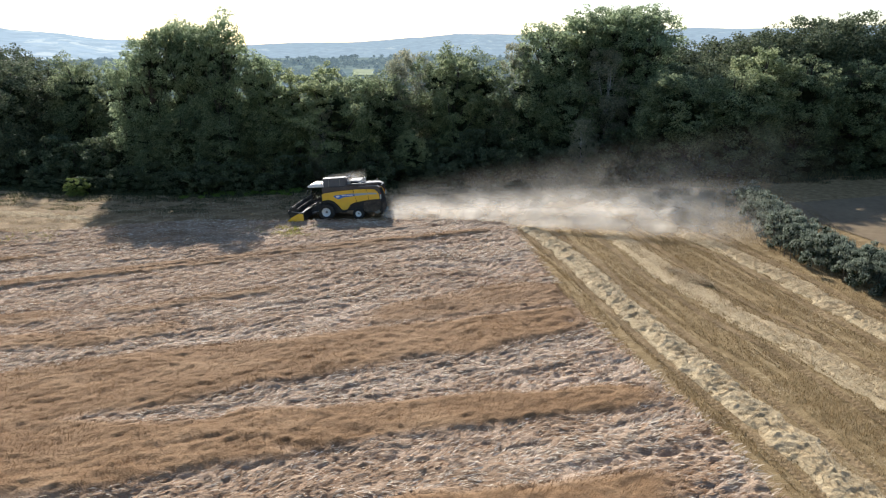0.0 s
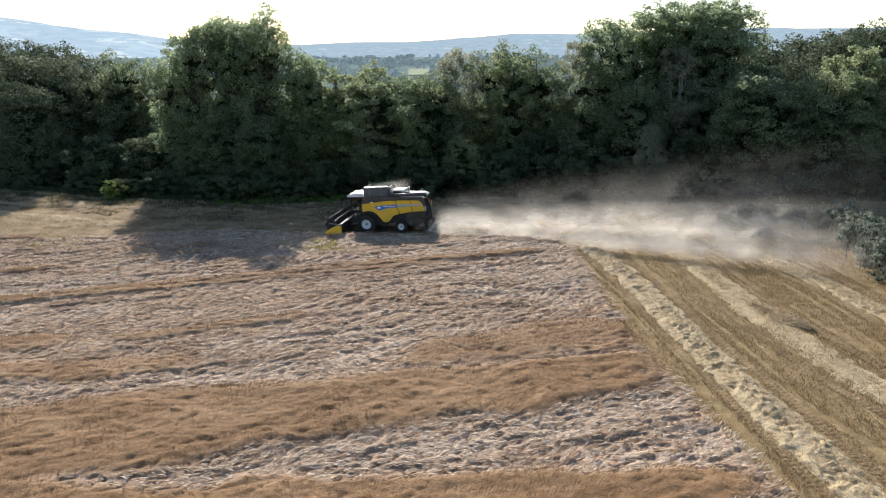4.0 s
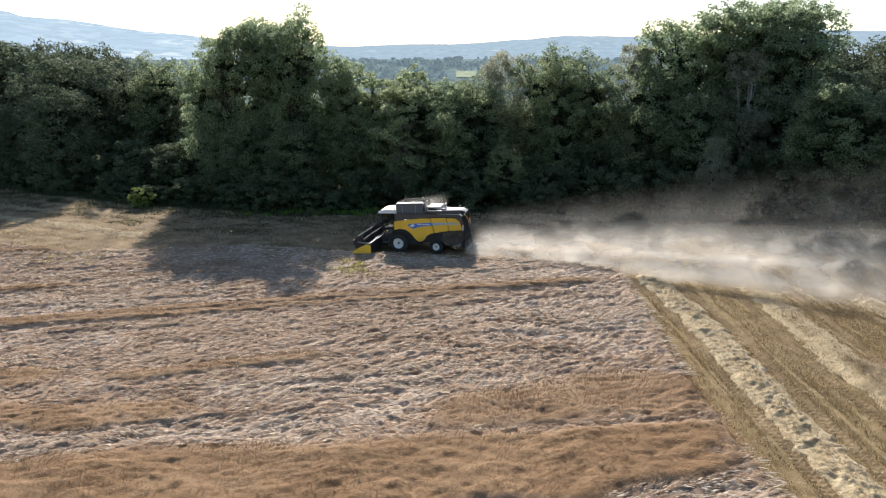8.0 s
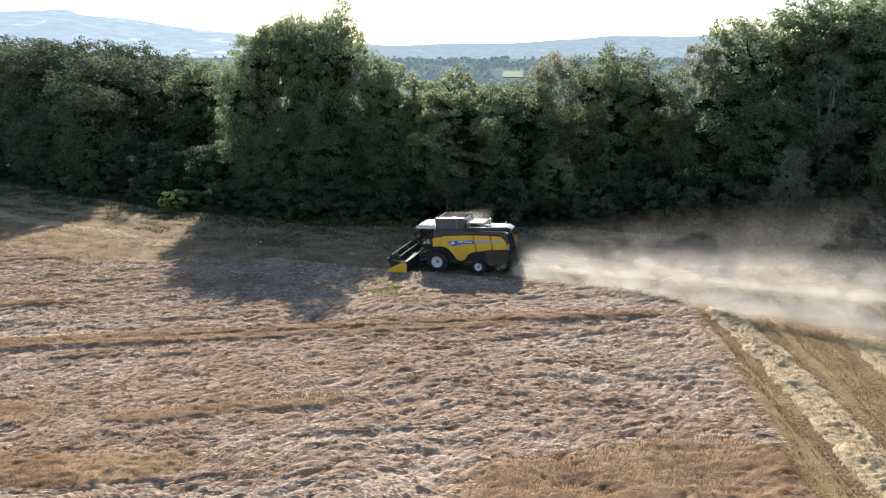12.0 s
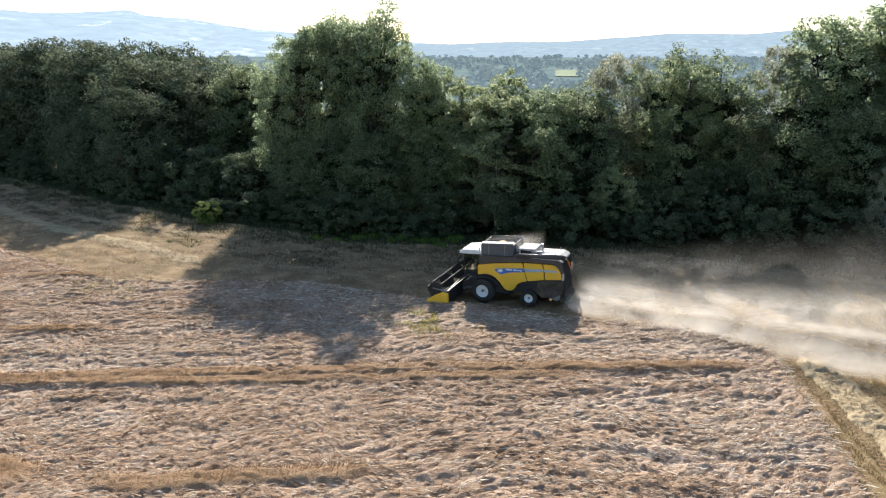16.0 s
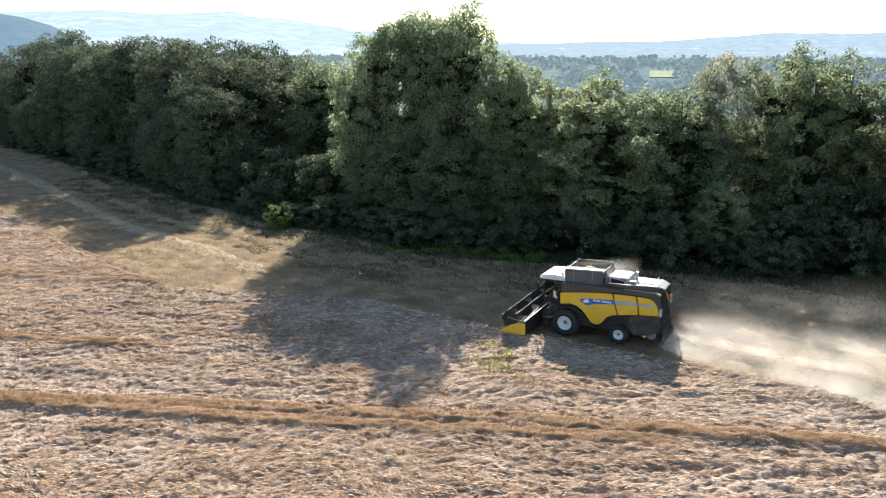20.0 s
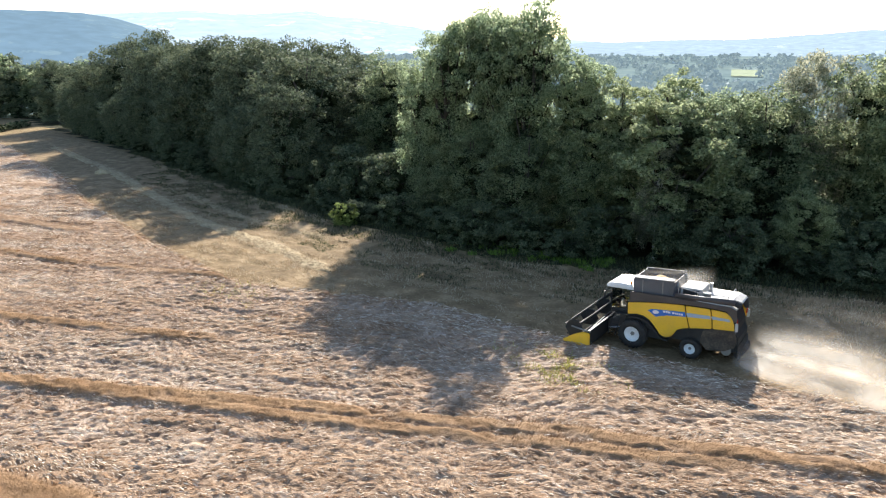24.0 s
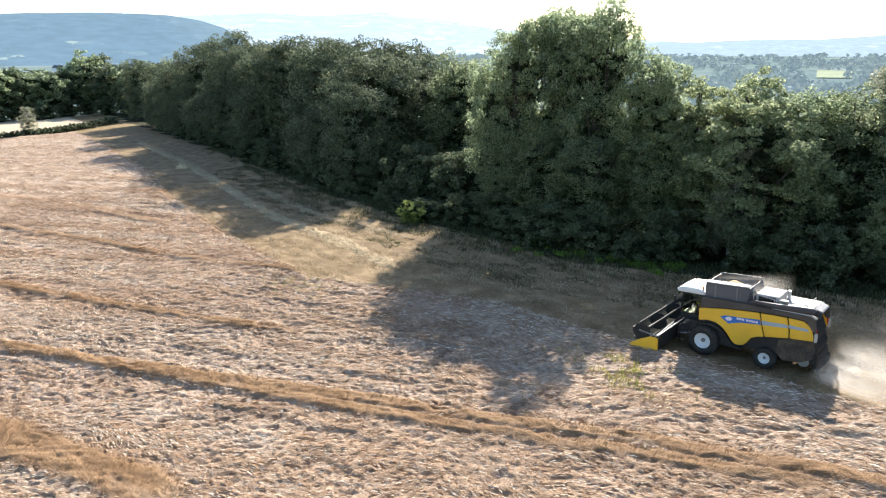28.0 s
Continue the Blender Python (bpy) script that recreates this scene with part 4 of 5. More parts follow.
M_PALE_BLUE = material("faded_blue_decal", [(0.30, 0.36, 0.44), (0.36, 0.42, 0.48)], 2, 0.45, spec=0.5)
M_SILVER = material("bare_steel", [(0.42, 0.41, 0.39), (0.58, 0.57, 0.55)], 3, 0.4, metal=0.7)
M_LAMP = material("lamp_lens", [(0.75, 0.74, 0.7)], 3, 0.15, spec=0.6)
M_ORANGE = material("orange_lens", [(0.7, 0.22, 0.02)], 3, 0.25, spec=0.6)
M_RED = material("red_lens", [(0.5, 0.02, 0.015)], 3, 0.25, spec=0.6)
M_CABGLASS = bpy.data.materials.new("tinted_cab_glass")
M_CABGLASS.use_nodes = True
gb = M_CABGLASS.node_tree.nodes["Principled BSDF"]
gb.inputs["Base Color"].default_value = (0.6, 0.64, 0.58, 1)
gb.inputs["Roughness"].default_value = 0.0
gb.inputs["Transmission Weight"].default_value = 1.0
gb.inputs["IOR"].default_value = 1.2

HX, HY, HRZ = -25.4, 68.65, 184.5
harvester = tagged(new("combine_harvester", None), "yellow combine harvester cutting barley, dusty, with its grain tank raised", "combine harvester")
harvester.matrix_basis = pose(HX, HY, float(land(HX, HY)) + 0.06, 1.0, 2.6, HRZ)
W = 1.52                                                   # half width over the side panels

part("chassis", prism([(0.6, 1.0), (0.6, 1.6), (0.3, 2.6), (-5.5, 2.9), (-5.78, 2.2), (-5.78, 1.3), (-4.2, 0.95), (-1, 0.85)], -1.3, 1.3, 0.05), M_BLACK, harvester, "black main frame under the panels")
for side in (1, -1):
    a, b = (W - 0.06, W) if side > 0 else (-W, -W + 0.06)
    front = part("side_panel", prism([(0.38, 1.88), (0.38, 2.62), (0.1, 2.68), (-1.0, 2.84), (-2.0, 2.94), (-2.98, 3.0), (-3.12, 2.3), (-3.3, 1.66), (-2.95, 1.58), (-2.62, 1.42), (-2.42, 1.1), (-2.25, 0.93), (-2.05, 0.86), (-1.8, 0.86),
                                      (-1.6, 0.98), (-1.25, 1.45), (-0.95, 1.75), (-0.6, 1.93), (-0.2, 1.98)], a, b), M_YELLOW, harvester, "large yellow side panel curved round the wheel arch")
    rear = part("side_panel", prism([(-3.02, 3.0), (-4.4, 3.02), (-4.52, 2.5), (-4.56, 1.86), (-3.9, 1.76), (-3.34, 1.66), (-3.16, 2.3)], a, b), M_YELLOW, harvester, "yellow rear side panel")
    tail = part("side_panel", prism([(-4.44, 3.02), (-5.25, 2.98), (-5.6, 2.72), (-5.75, 2.3), (-5.78, 1.95), (-4.6, 1.87), (-4.56, 2.5)], a, b), M_YELLOW, harvester, "yellow tail panel with a grey stripe")
    c0, c1 = (W, W + 0.012) if side > 0 else (-W - 0.012, -W)
    part("stripe", prism([(-0.85, 2.34), (-1.1, 2.46), (-3.02, 2.60), (-3.1, 2.33), (-2.0, 2.22), (-1.35, 2.02)], c0, c1, 0), M_BLUE, front, "blue stripe with white lettering bars")
    part("stripe", prism([(-3.1, 2.58), (-4.42, 2.62), (-4.5, 2.44), (-3.17, 2.34)], c0, c1, 0), M_PALE_BLUE, rear, "faded blue stripe")
    part("stripe", prism([(-4.5, 2.62), (-5.45, 2.60), (-5.55, 2.46), (-4.55, 2.45)], c0, c1, 0), M_PALE_BLUE, tail, "grey stripe")
    d0, d1 = (W + 0.012, W + 0.02) if side > 0 else (-W - 0.02, -W - 0.012)
    for k, (x0, x1) in enumerate(((-1.78, -1.9), (-1.93, -2.03), (-2.06, -2.2), (-2.3, -2.42), (-2.45, -2.55), (-2.58, -2.66), (-2.69, -2.78), (-2.81, -2.92))):
        part("lettering_bar", prism([(x0, 2.37), (x1, 2.37), (x1, 2.48), (x0, 2.48)], d0, d1, 0), M_WHITE, front, "white bar")
    part("emblem", prism([(-1.12, 2.28), (-1.22, 2.40), (-1.42, 2.43), (-1.55, 2.33), (-1.45, 2.22), (-1.25, 2.19)], d0, d1, 0), M_WHITE, front, "white leaf-shaped emblem")
    cowl = part("upper_cowl", prism([(0.3, 2.66), (0.3, 3.3), (-0.3, 3.36), (-2.3, 3.36), (-5.5, 3.30), (-5.8, 3.15), (-5.88, 2.5), (-5.7, 2.45), (-5.3, 3.02), (-4.4, 3.06), (-2.98, 3.04), (-1.0, 2.88)], *((W - 0.12, W - 0.01) if side > 0 else (-W + 0.01, -W + 0.12)), 0.03), M_BROWN, harvester, "dark brown upper cowl")
    part("arch_lining", prism([(-0.95, 1.72), (-0.6, 1.9), (-0.2, 1.95), (0.35, 1.86), (0.35, 1.75), (-0.2, 1.84), (-0.55, 1.79), (-0.85, 1.63), (-1.2, 1.35), (-1.55, 0.88), (-1.8, 0.76), (-2.1, 0.76), (-2.1, 0.85), (-1.8, 0.85), (-1.6, 0.96), (-1.25, 1.43)],
                               *((W - 0.5, W + 0.01) if side > 0 else (-W - 0.01, -W + 0.5)), 0), M_BLACK, harvester, "black wheel-arch edge")
    part("tail_lamp", box(0.06, 0.16, 0.3, -5.83, side * 1.2, 2.55, 0.015), M_RED, harvester, "red tail lamp")
    part("tail_board", prism([(-5.80, 1.9), (-5.80, 2.42), (-5.95, 2.42), (-5.95, 1.95)], *((W - 0.1, W) if side > 0 else (-W, -W + 0.1)), 0.02), M_DUSTY_WHITE, harvester, "pale marker board")

part("rear_deck", prism([(-3.5, 3.3), (-3.5, 3.42), (-5.4, 3.40), (-5.8, 3.2), (-5.8, 3.1)], -1.4, 1.4, 0.05), M_DUSTY_WHITE, harvester, "dust-covered pale engine deck")
part("deck_floor", box(2.3, 2.7, 0.1, -2.6, 0, 3.3), M_BROWN, harvester, "dark service deck")
TANK = [(0.15, 3.4), (0.2, 4.2), (0.1, 4.3), (-2.2, 4.38), (-2.3, 4.28), (-2.2, 3.4)]
part("tank_wall", prism(TANK, 1.2, 1.26, 0.02), M_TANK, harvester, "grey raised grain-tank side")
part("tank_wall", prism(TANK, -1.26, -1.2, 0.02), M_TANK, harvester)
part("tank_wall", box(0.06, 2.4, 0.9, 0.15, 0, 3.82, 0.015, (0, 3, 0)), M_TANK, harvester)
part("tank_wall", box(0.06, 2.4, 0.95, -2.22, 0, 3.86, 0.015, (0, -4, 0)), M_TANK, harvester)
for side in (1, -1):
    part("tank_lid", box(2.4, 0.34, 0.05, -1.05, side * 1.12, 4.40, 0.015, (side * -14, 2, 0)), M_GREY, harvester, "dusty hinged tank lid")
    part("tank_rib", box(0.06, 0.03, 0.8, -0.4, side * 1.27, 3.85), M_GREY, harvester)
    part("tank_rib", box(0.06, 0.03, 0.8, -1.6, side * 1.27, 3.88), M_GREY, harvester)
M_GRAIN = material("barley_grain", [(0.42, 0.30, 0.14), (0.58, 0.44, 0.24)], 3, 0.9, bump=0.6, bump_scale=30)
heap = bmesh.new()
bmesh.ops.create_cone(heap, cap_ends=True, segments=28, radius1=1.1, radius2=0.15, depth=0.5)
bmesh.ops.transform(heap, matrix=pose(-1.05, 0, 4.05), verts=heap.verts)
part("grain_heap", heap, M_GRAIN, harvester, "heap of threshed barley grain", True)
part("grain_floor", box(2.2, 2.3, 0.08, -1.05, 0, 3.82), M_GRAIN, harvester)
engine = part("engine_cover", box(1.25, 1.7, 0.5, -3.1, -0.1, 3.6, 0.08), M_DUSTY_WHITE, harvester, "pale engine cover behind the tank")
part("engine_grille", box(0.9, 0.05, 0.3, -3.1, 0.77, 3.6), M_BLACK, engine)
part("air_intake", rod((-4.0, 0.7, 3.4), (-4.0, 0.7, 3.85), 0.2, 0.22, 16), M_GREY, harvester, "round air intake")
part("exhaust_pipe", rod((-3.9, -0.6, 3.4), (-3.9, -0.6, 4.1), 0.09, 0.09, 12), M_SILVER, harvester, "steel exhaust pipe")
auger = part("unloading_auger", rod((-2.4, 1.3, 3.45), (-5.7, 1.28, 3.52), 0.15, 0.17, 16), M_BROWN, harvester, "folded unloading auger tube", True)
part("auger_spout", rod((-5.7, 1.28, 3.52), (-6.0, 1.28, 3.42), 0.18, 0.2, 14), M_BLACK, auger)
part("auger_elbow", rod((-2.4, 1.3, 3.45), (-2.3, 1.2, 2.9), 0.2, 0.2, 14), M_BROWN, auger)
rail = [((-2.5, 1.2, 3.35), (-2.5, 1.2, 4.1)), ((-3.6, 1.2, 3.42), (-3.6, 1.2, 3.95)), ((-2.5, 1.2, 4.1), (-3.6, 1.2, 3.95)), ((-5.2, 0.9, 3.4), (-5.2, 0.9, 3.85)), ((-5.2, -0.9, 3.4), (-5.2, -0.9, 3.85)), ((-5.2, 0.9, 3.85), (-5.2, -0.9, 3.85)), ((-3.6, 1.2, 3.95), (-5.2, 0.9, 3.85))]
for p, q in rail:
    part("deck_rail", rod(p, q, 0.022, 0.022, 6), M_SILVER, harvester)

for ob in harvester.children:                              # the panels ride a hand's width above the frame
    if ob.name.split(".")[0] in ("side_panel", "upper_cowl", "rear_deck", "deck_floor", "engine_cover", "unloading_auger", "tail_board"):
        ob.location.z += 0.15

# straw hood and chopper
part("straw_hood", prism([(-4.3, 1.9), (-5.7, 2.0), (-5.95, 1.55), (-5.9, 0.75), (-5.3, 0.55), (-4.6, 0.9)], -1.2, 1.2, 0.06), M_BLACK, harvester, "black straw hood at the tail")
part("chopper", rod((-5.35, -1.25, 0.75), (-5.35, 1.25, 0.75), 0.28, 0.28, 18), M_GREY, harvester, "straw chopper drum")
for k in range(6):
    part("spreader_vane", box(0.5, 0.03, 0.3, -6.0, -1.0 + 0.4 * k, 0.6, 0, (0, 20, 12 * (k - 2.5))), M_BLACK, harvester)
for y0, y1 in ((1.30, 1.36), (-1.36, -1.30)):
    part("side_shield", prism([(-3.9, 1.05), (-4.05, 1.75), (-4.6, 1.98), (-5.75, 2.05), (-5.9, 1.5), (-5.8, 1.05), (-5.3, 0.75), (-4.3, 0.62)], y0, y1, 0.02), M_HOOD, harvester, "dusty dark guard beside the straw hood")
part("chaff_curtain", box(0.04, 2.5, 0.9, -6.0, 0, 0.72, 0, (0, 4, 0)), M_RUBBER, harvester, "dark rubber chaff curtain at the tail")
part("fuel_tank", box(1.3, 0.3, 0.5, -1.2, 1.2, 0.95, 0.08), M_BLACK, harvester)

# cab
cab = part("cab", box(1.35, 1.9, 0.3, 0.98, 0, 1.95, 0.05), M_BLACK, harvester, "cab floor")
for sx, sy in ((0.34, 0.93), (0.34, -0.93), (1.62, 0.8), (1.62, -0.8)):
    part("cab_pillar", rod((sx + (0.12 if sx > 1 else 0), sy, 2.0), (sx, sy, 3.45), 0.045, 0.04, 8), M_BLACK, cab)
part("windscreen", prism([(1.78, 2.05), (1.72, 2.05), (1.60, 3.42), (1.66, 3.42)], -0.78, 0.78, 0), M_CABGLASS, cab, "tinted windscreen")
for side in (0.92, -0.92):
    part("side_window", prism([(0.4, 2.08), (1.66, 2.08), (1.58, 3.42), (0.4, 3.42)], side - 0.012, side + 0.012, 0), M_CABGLASS, cab, "tinted cab door window")
part("rear_wall", box(0.06, 1.9, 1.5, 0.33, 0, 2.7, 0.02), M_BROWN, cab)
seat = part("driver_seat", box(0.5, 0.5, 0.14, 0.75, 0, 2.35, 0.04), M_BLACK, cab)
part("seat_back", box(0.14, 0.48, 0.6, 0.53, 0, 2.7, 0.05, (0, -8, 0)), M_BLACK, seat)
part("steering_wheel", rod((1.3, 0, 2.62), (1.32, 0, 2.66), 0.19, 0.19, 18), M_BLACK, cab)
part("steering_column", rod((1.5, 0, 2.05), (1.31, 0, 2.63), 0.04, 0.04, 8), M_BLACK, cab)
roof = part("cab_roof", prism([(1.98, 3.42), (1.95, 3.56), (1.7, 3.72), (1.0, 3.78), (0.3, 3.72), (0.2, 3.42)], -1.08, 1.08, 0.09), M_WHITE, harvester, "white rounded cab roof")
for k in range(6):
    part("work_lamp", box(0.05, 0.17, 0.1, 1.985, -0.75 + 0.3 * k, 3.5, 0.012), M_LAMP, roof, "work lamp")
for side in (0.85, -0.85):
    part("beacon", rod((0.45, side, 3.72), (0.45, side, 3.92), 0.07, 0.06, 12), M_ORANGE, roof, "orange beacon")
    part("mirror_arm", rod((1.7, side, 3.35), (1.9, side * 1.6, 3.2), 0.02, 0.02, 6), M_BLACK, cab)
    part("mirror", box(0.05, 0.2, 0.42, 1.92, side * 1.62, 3.0, 0.015), M_BLACK, cab)
part("platform", box(0.9, 0.5, 0.05, 0.85, 1.2, 1.9, 0.01), M_BLACK, harvester, "step platform beside the cab")
ladder = part("ladder", rod((1.25, 1.5, 1.95), (1.55, 1.62, 0.55), 0.025, 0.025, 6), M_BLACK, harvester, "access ladder")
part("ladder_rail", rod((0.8, 1.5, 1.95), (1.1, 1.62, 0.55), 0.025, 0.025, 6), M_BLACK, ladder)
for k in range(5):
    t = 0.15 + 0.18 * k
    part("rung", rod((1.25 + 0.3 * t, 1.5 + 0.12 * t, 1.95 - 1.4 * t), (0.8 + 0.3 * t, 1.5 + 0.12 * t, 1.95 - 1.4 * t), 0.02, 0.02, 6), M_BLACK, ladder)
for p, q in (((0.45, 1.55, 1.95), (0.45, 1.55, 2.9)), ((1.4, 1.55, 1.95), (1.4, 1.55, 2.9)), ((0.45, 1.55, 2.9), (1.4, 1.55, 2.9))):
    part("handrail", rod(p, q, 0.018, 0.018, 6), M_BLACK, harvester)


def wheel(x, y, r, width, name):
    """Tyre with lugs, dished rim and hub."""
    s = 1 if y > 0 else -1
    root = bpy.data.objects.new(name, None)
    tyre = part(name, lathe([(r * 0.55, -width / 2), (r * 0.9, -width / 2), (r * 0.985, -width * 0.4), (r, 0), (r * 0.985, width * 0.4), (r * 0.9, width / 2), (r * 0.55, width / 2), (r * 0.55, -width / 2)]), M_RUBBER, harvester, "dusty black tyre on a white rim", True)
    tyre.matrix_basis = pose(x, y, r)
    bpy.data.objects.remove(root)
    rim = part("rim", lathe([(0.02, s * width * 0.18), (r * 0.2, s * width * 0.2), (r * 0.34, s * width * 0.16), (r * 0.46, s * width * 0.36), (r * 0.56, s * width * 0.46), (r * 0.56, s * width * 0.3), (r * 0.5, -s * width * 0.3)], 32), M_WHITE, tyre, "white dished rim", True)
    part("hub", rod((0, s * width * 0.1, 0), (0, s * width * 0.34, 0), r * 0.16, r * 0.13, 16), M_GREY, tyre, "grey hub")
    lug = bmesh.new()
    n = 22
    for k in range(n):
        for h in (1, -1):
            c = bmesh.ops.create_cube(lug, size=1)["verts"]
            bmesh.ops.transform(lug, matrix=Matrix.Rotation(2 * math.pi * (k + (0.25 if h > 0 else -0.25)) / n, 4, "Y") @ pose(r * 1.0, h * width * 0.24, 0, 0, 0, 0) @ pose(0, 0, 0, h * 40, 0, 0) @ Matrix.Diagonal((0.07, width * 0.52, 0.06, 1)), verts=c)
    part("tread_lugs", lug, M_RUBBER, tyre)
    return tyre


wheel(0, 1.42, 0.86, 0.66, "front_wheel")
wheel(0, -1.42, 0.86, 0.66, "front_wheel")
wheel(-3.42, 1.38, 0.58, 0.46, "rear_wheel")
wheel(-3.42, -1.38, 0.58, 0.46, "rear_wheel")
part("front_axle", rod((0, -1.3, 0.86), (0, 1.3, 0.86), 0.16, 0.16, 12), M_BLACK, harvester)
part("rear_axle", rod((-3.42, -1.3, 0.62), (-3.42, 1.3, 0.62), 0.11, 0.11, 12), M_BLACK, harvester)

# feeder house and cutting header
part("feeder_house", prism([(0.5, 1.2), (0.5, 1.85), (1.95, 1.1), (1.95, 0.5)], -0.7, 0.7, 0.04), M_BROWN, harvester, "dark feeder house")
part("lift_ram", rod((0.55, 0.78, 0.95), (1.8, 0.78, 0.66), 0.06, 0.05, 10), M_SILVER, harvester)
part("lift_ram", rod((0.55, -0.78, 0.95), (1.8, -0.78, 0.66), 0.06, 0.05, 10), M_SILVER, harvester)
HW = 3.65                                                  # half width of the header
header = tagged(new("header", None), "wide cutting header with a dark reel and yellow ends")
header.parent = harvester
header.matrix_basis = pose(1.95, 0, 0.22)
part("back_wall", box(0.08, 2 * HW, 0.85, 0, 0, 0.55, 0.02), M_BLACK, header, "dark back sheet")
part("top_beam", box(0.14, 2 * HW, 0.14, -0.02, 0, 1.02, 0.03), M_BLACK, header)
part("table", box(0.95, 2 * HW, 0.05, 0.45, 0, 0.12, 0.01, (0, 4, 0)), M_BROWN, header, "worn dark table")
part("knife_bar", box(0.1, 2 * HW, 0.04, 0.98, 0, 0.07), M_SILVER, header)
fl = bmesh.new()
pitch_n, steps = 9, 240
ring = []
for k in range(steps + 1):
    y = -HW + 0.1 + (2 * HW - 0.2) * k / steps
    an = (1 if y > 0 else -1) * 2 * math.pi * pitch_n * k / steps
    ring.append((fl.verts.new((0.12 * math.cos(an), y, 0.12 * math.sin(an))), fl.verts.new((0.27 * math.cos(an), y, 0.27 * math.sin(an)))))
for (a0, b0), (a1, b1) in zip(ring, ring[1:]):
    fl.faces.new((a0, b0, b1, a1))
feed = part("feed_auger", rod((0, -HW + 0.1, 0), (0, HW - 0.1, 0), 0.15, 0.15, 16), M_BROWN, header, "feed auger across the table")
feed.location = (0.42, 0, 0.45)
part("flighting", fl, M_BROWN, feed)
reel = tagged(new("reel", None))
reel.parent = header
reel.matrix_basis = pose(1.0, 0, 1.05)
reel_tube = part("reel_tube", rod((0, -HW + 0.1, 0), (0, HW - 0.1, 0), 0.09, 0.09, 12), M_BLACK, reel)
for y in (-HW + 0.12, -1.2, 1.2, HW - 0.12):
    bm = lathe([(0.09, y - 0.015), (0.58, y - 0.015), (0.6, y), (0.58, y + 0.015), (0.09, y + 0.015)], 6)
    part("spider", bm, M_BLACK, reel)
tine = rod((0, 0, 0), (0.06, 0, -0.32), 0.02, 0.012, 4)
tine_me = bpy.data.meshes.new("tine")
tine.to_mesh(tine_me)
tine.free()
tine_me.materials.append(M_BLACK)
for k in range(6):
    an = 2 * math.pi * k / 6 + 0.3
    bx, bz = 0.6 * math.cos(an), 0.6 * math.sin(an)
    part("bat", rod((bx, -HW + 0.1, bz), (bx, HW - 0.1, bz), 0.05, 0.05, 8), M_BLACK, reel)
    for y in np.arange(-HW + 0.2, HW - 0.1, 0.2):
        ob = mesh_part("tine", tine_me, reel)
        ob.location = (bx, float(y), bz)
for side in (1, -1):
    y = side * HW
    part("divider", prism([(-0.1, 0.02), (-0.1, 0.95), (0.35, 0.98), (0.95, 0.72), (1.55, 0.35), (1.95, 0.03), (1.0, -0.02)], *((y, y + 0.14) if side > 0 else (y - 0.14, y)), 0.05), M_YELLOW, header, "yellow crop divider")
    part("reel_arm", rod((-0.1, y * 0.985, 1.0), (1.15, y * 0.985, 1.18), 0.06, 0.05, 8), M_YELLOW if side < 0 else M_GREY, header)
    part("reel_ram", rod((0.0, y * 0.96, 0.55), (0.7, y * 0.96, 1.08), 0.035, 0.03, 8), M_SILVER, header)
part("drive_shaft", rod((0.1, 1.0, 1.15), (0.15, HW - 0.1, 0.95), 0.045, 0.045, 8), M_SILVER, header)


# ---------------------------------------------------------------- hedges
def hedge(points, width, height, count, leaf, label, seed, spiky=0.5, leaf_size=0.16, aspect=0.3):
    """A clipped or ragged hedge along a line: woody stems and a skin of small leaves."""
    r = np.random.default_rng(seed)
    P = np.array(points, dtype=float)
    s = np.concatenate([[0], np.cumsum(np.hypot(*np.diff(P, axis=0).T))])
    n = int(s[-1] / 0.33)
    t = r.uniform(0, s[-1], n * 11)
    px, py = np.interp(t, s, P[:, 0]), np.interp(t, s, P[:, 1])
    ox, oy = r.normal(0, width * 0.28, len(t)), r.normal(0, width * 0.28, len(t))
    x, y = px + ox, py + oy
    hh = height * r.uniform(0.86, 1.04, len(t)) * (1 - 0.25 * np.clip(np.hypot(ox, oy) / width, 0, 1))
    z = land(x, y) + hh * r.uniform(0.1, 0.92, len(t))
    cl = np.stack([x, y, z, r.uniform(0.14, 0.34, len(t)) * width * 0.42], -1)
    v, f = leaf_cloud(cl, count, leaf_size, seed + 2, aspect=aspect)
    v = v.reshape(-1, 3, 3)
    c = v.mean(1, keepdims=True)
    up = np.array([0, 0, 1.0]) * spiky
    v = v + (v - c)[..., 2:3] * up                      # shoots reach upward
    # big dark leaves added inside, painting the hedge's inner shade
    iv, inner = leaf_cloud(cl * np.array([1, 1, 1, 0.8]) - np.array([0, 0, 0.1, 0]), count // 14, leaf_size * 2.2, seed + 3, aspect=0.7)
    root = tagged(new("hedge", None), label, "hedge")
    mesh_part("inner_shade_leaves", raw_mesh("inner_shade_leaves", iv, inner, M_INNER_SHADE), root)
    mesh_part("foliage", raw_mesh("foliage", v.reshape(-1, 3), f, leaf), root)
    stems = []
    for k in range(0, len(t), 13):
        zz = float(land(x[k], y[k]))
        stems.append(tube([(x[k], y[k], zz - 0.1), (x[k] + r.normal(0, 0.1), y[k] + r.normal(0, 0.1), zz + hh[k] * 0.8)], [0.035, 0.015], 4))
    tagged(mesh_part("stems", raw_mesh("stems", *join(stems), M_BARK), root), kind="stuff")
    return root


hedge([(17.6, 73), (17.6, 65), (19.0, 55.5), (20.9, 50.5), (22.9, 46.4), (26, 39), (32, 27), (40, 12)], 3.2, 3.1, 210000, LEAF["willow"], "grey-green leafy hedge with upright shoots beside the stubble", 301, 1.6, 0.062, 0.3)
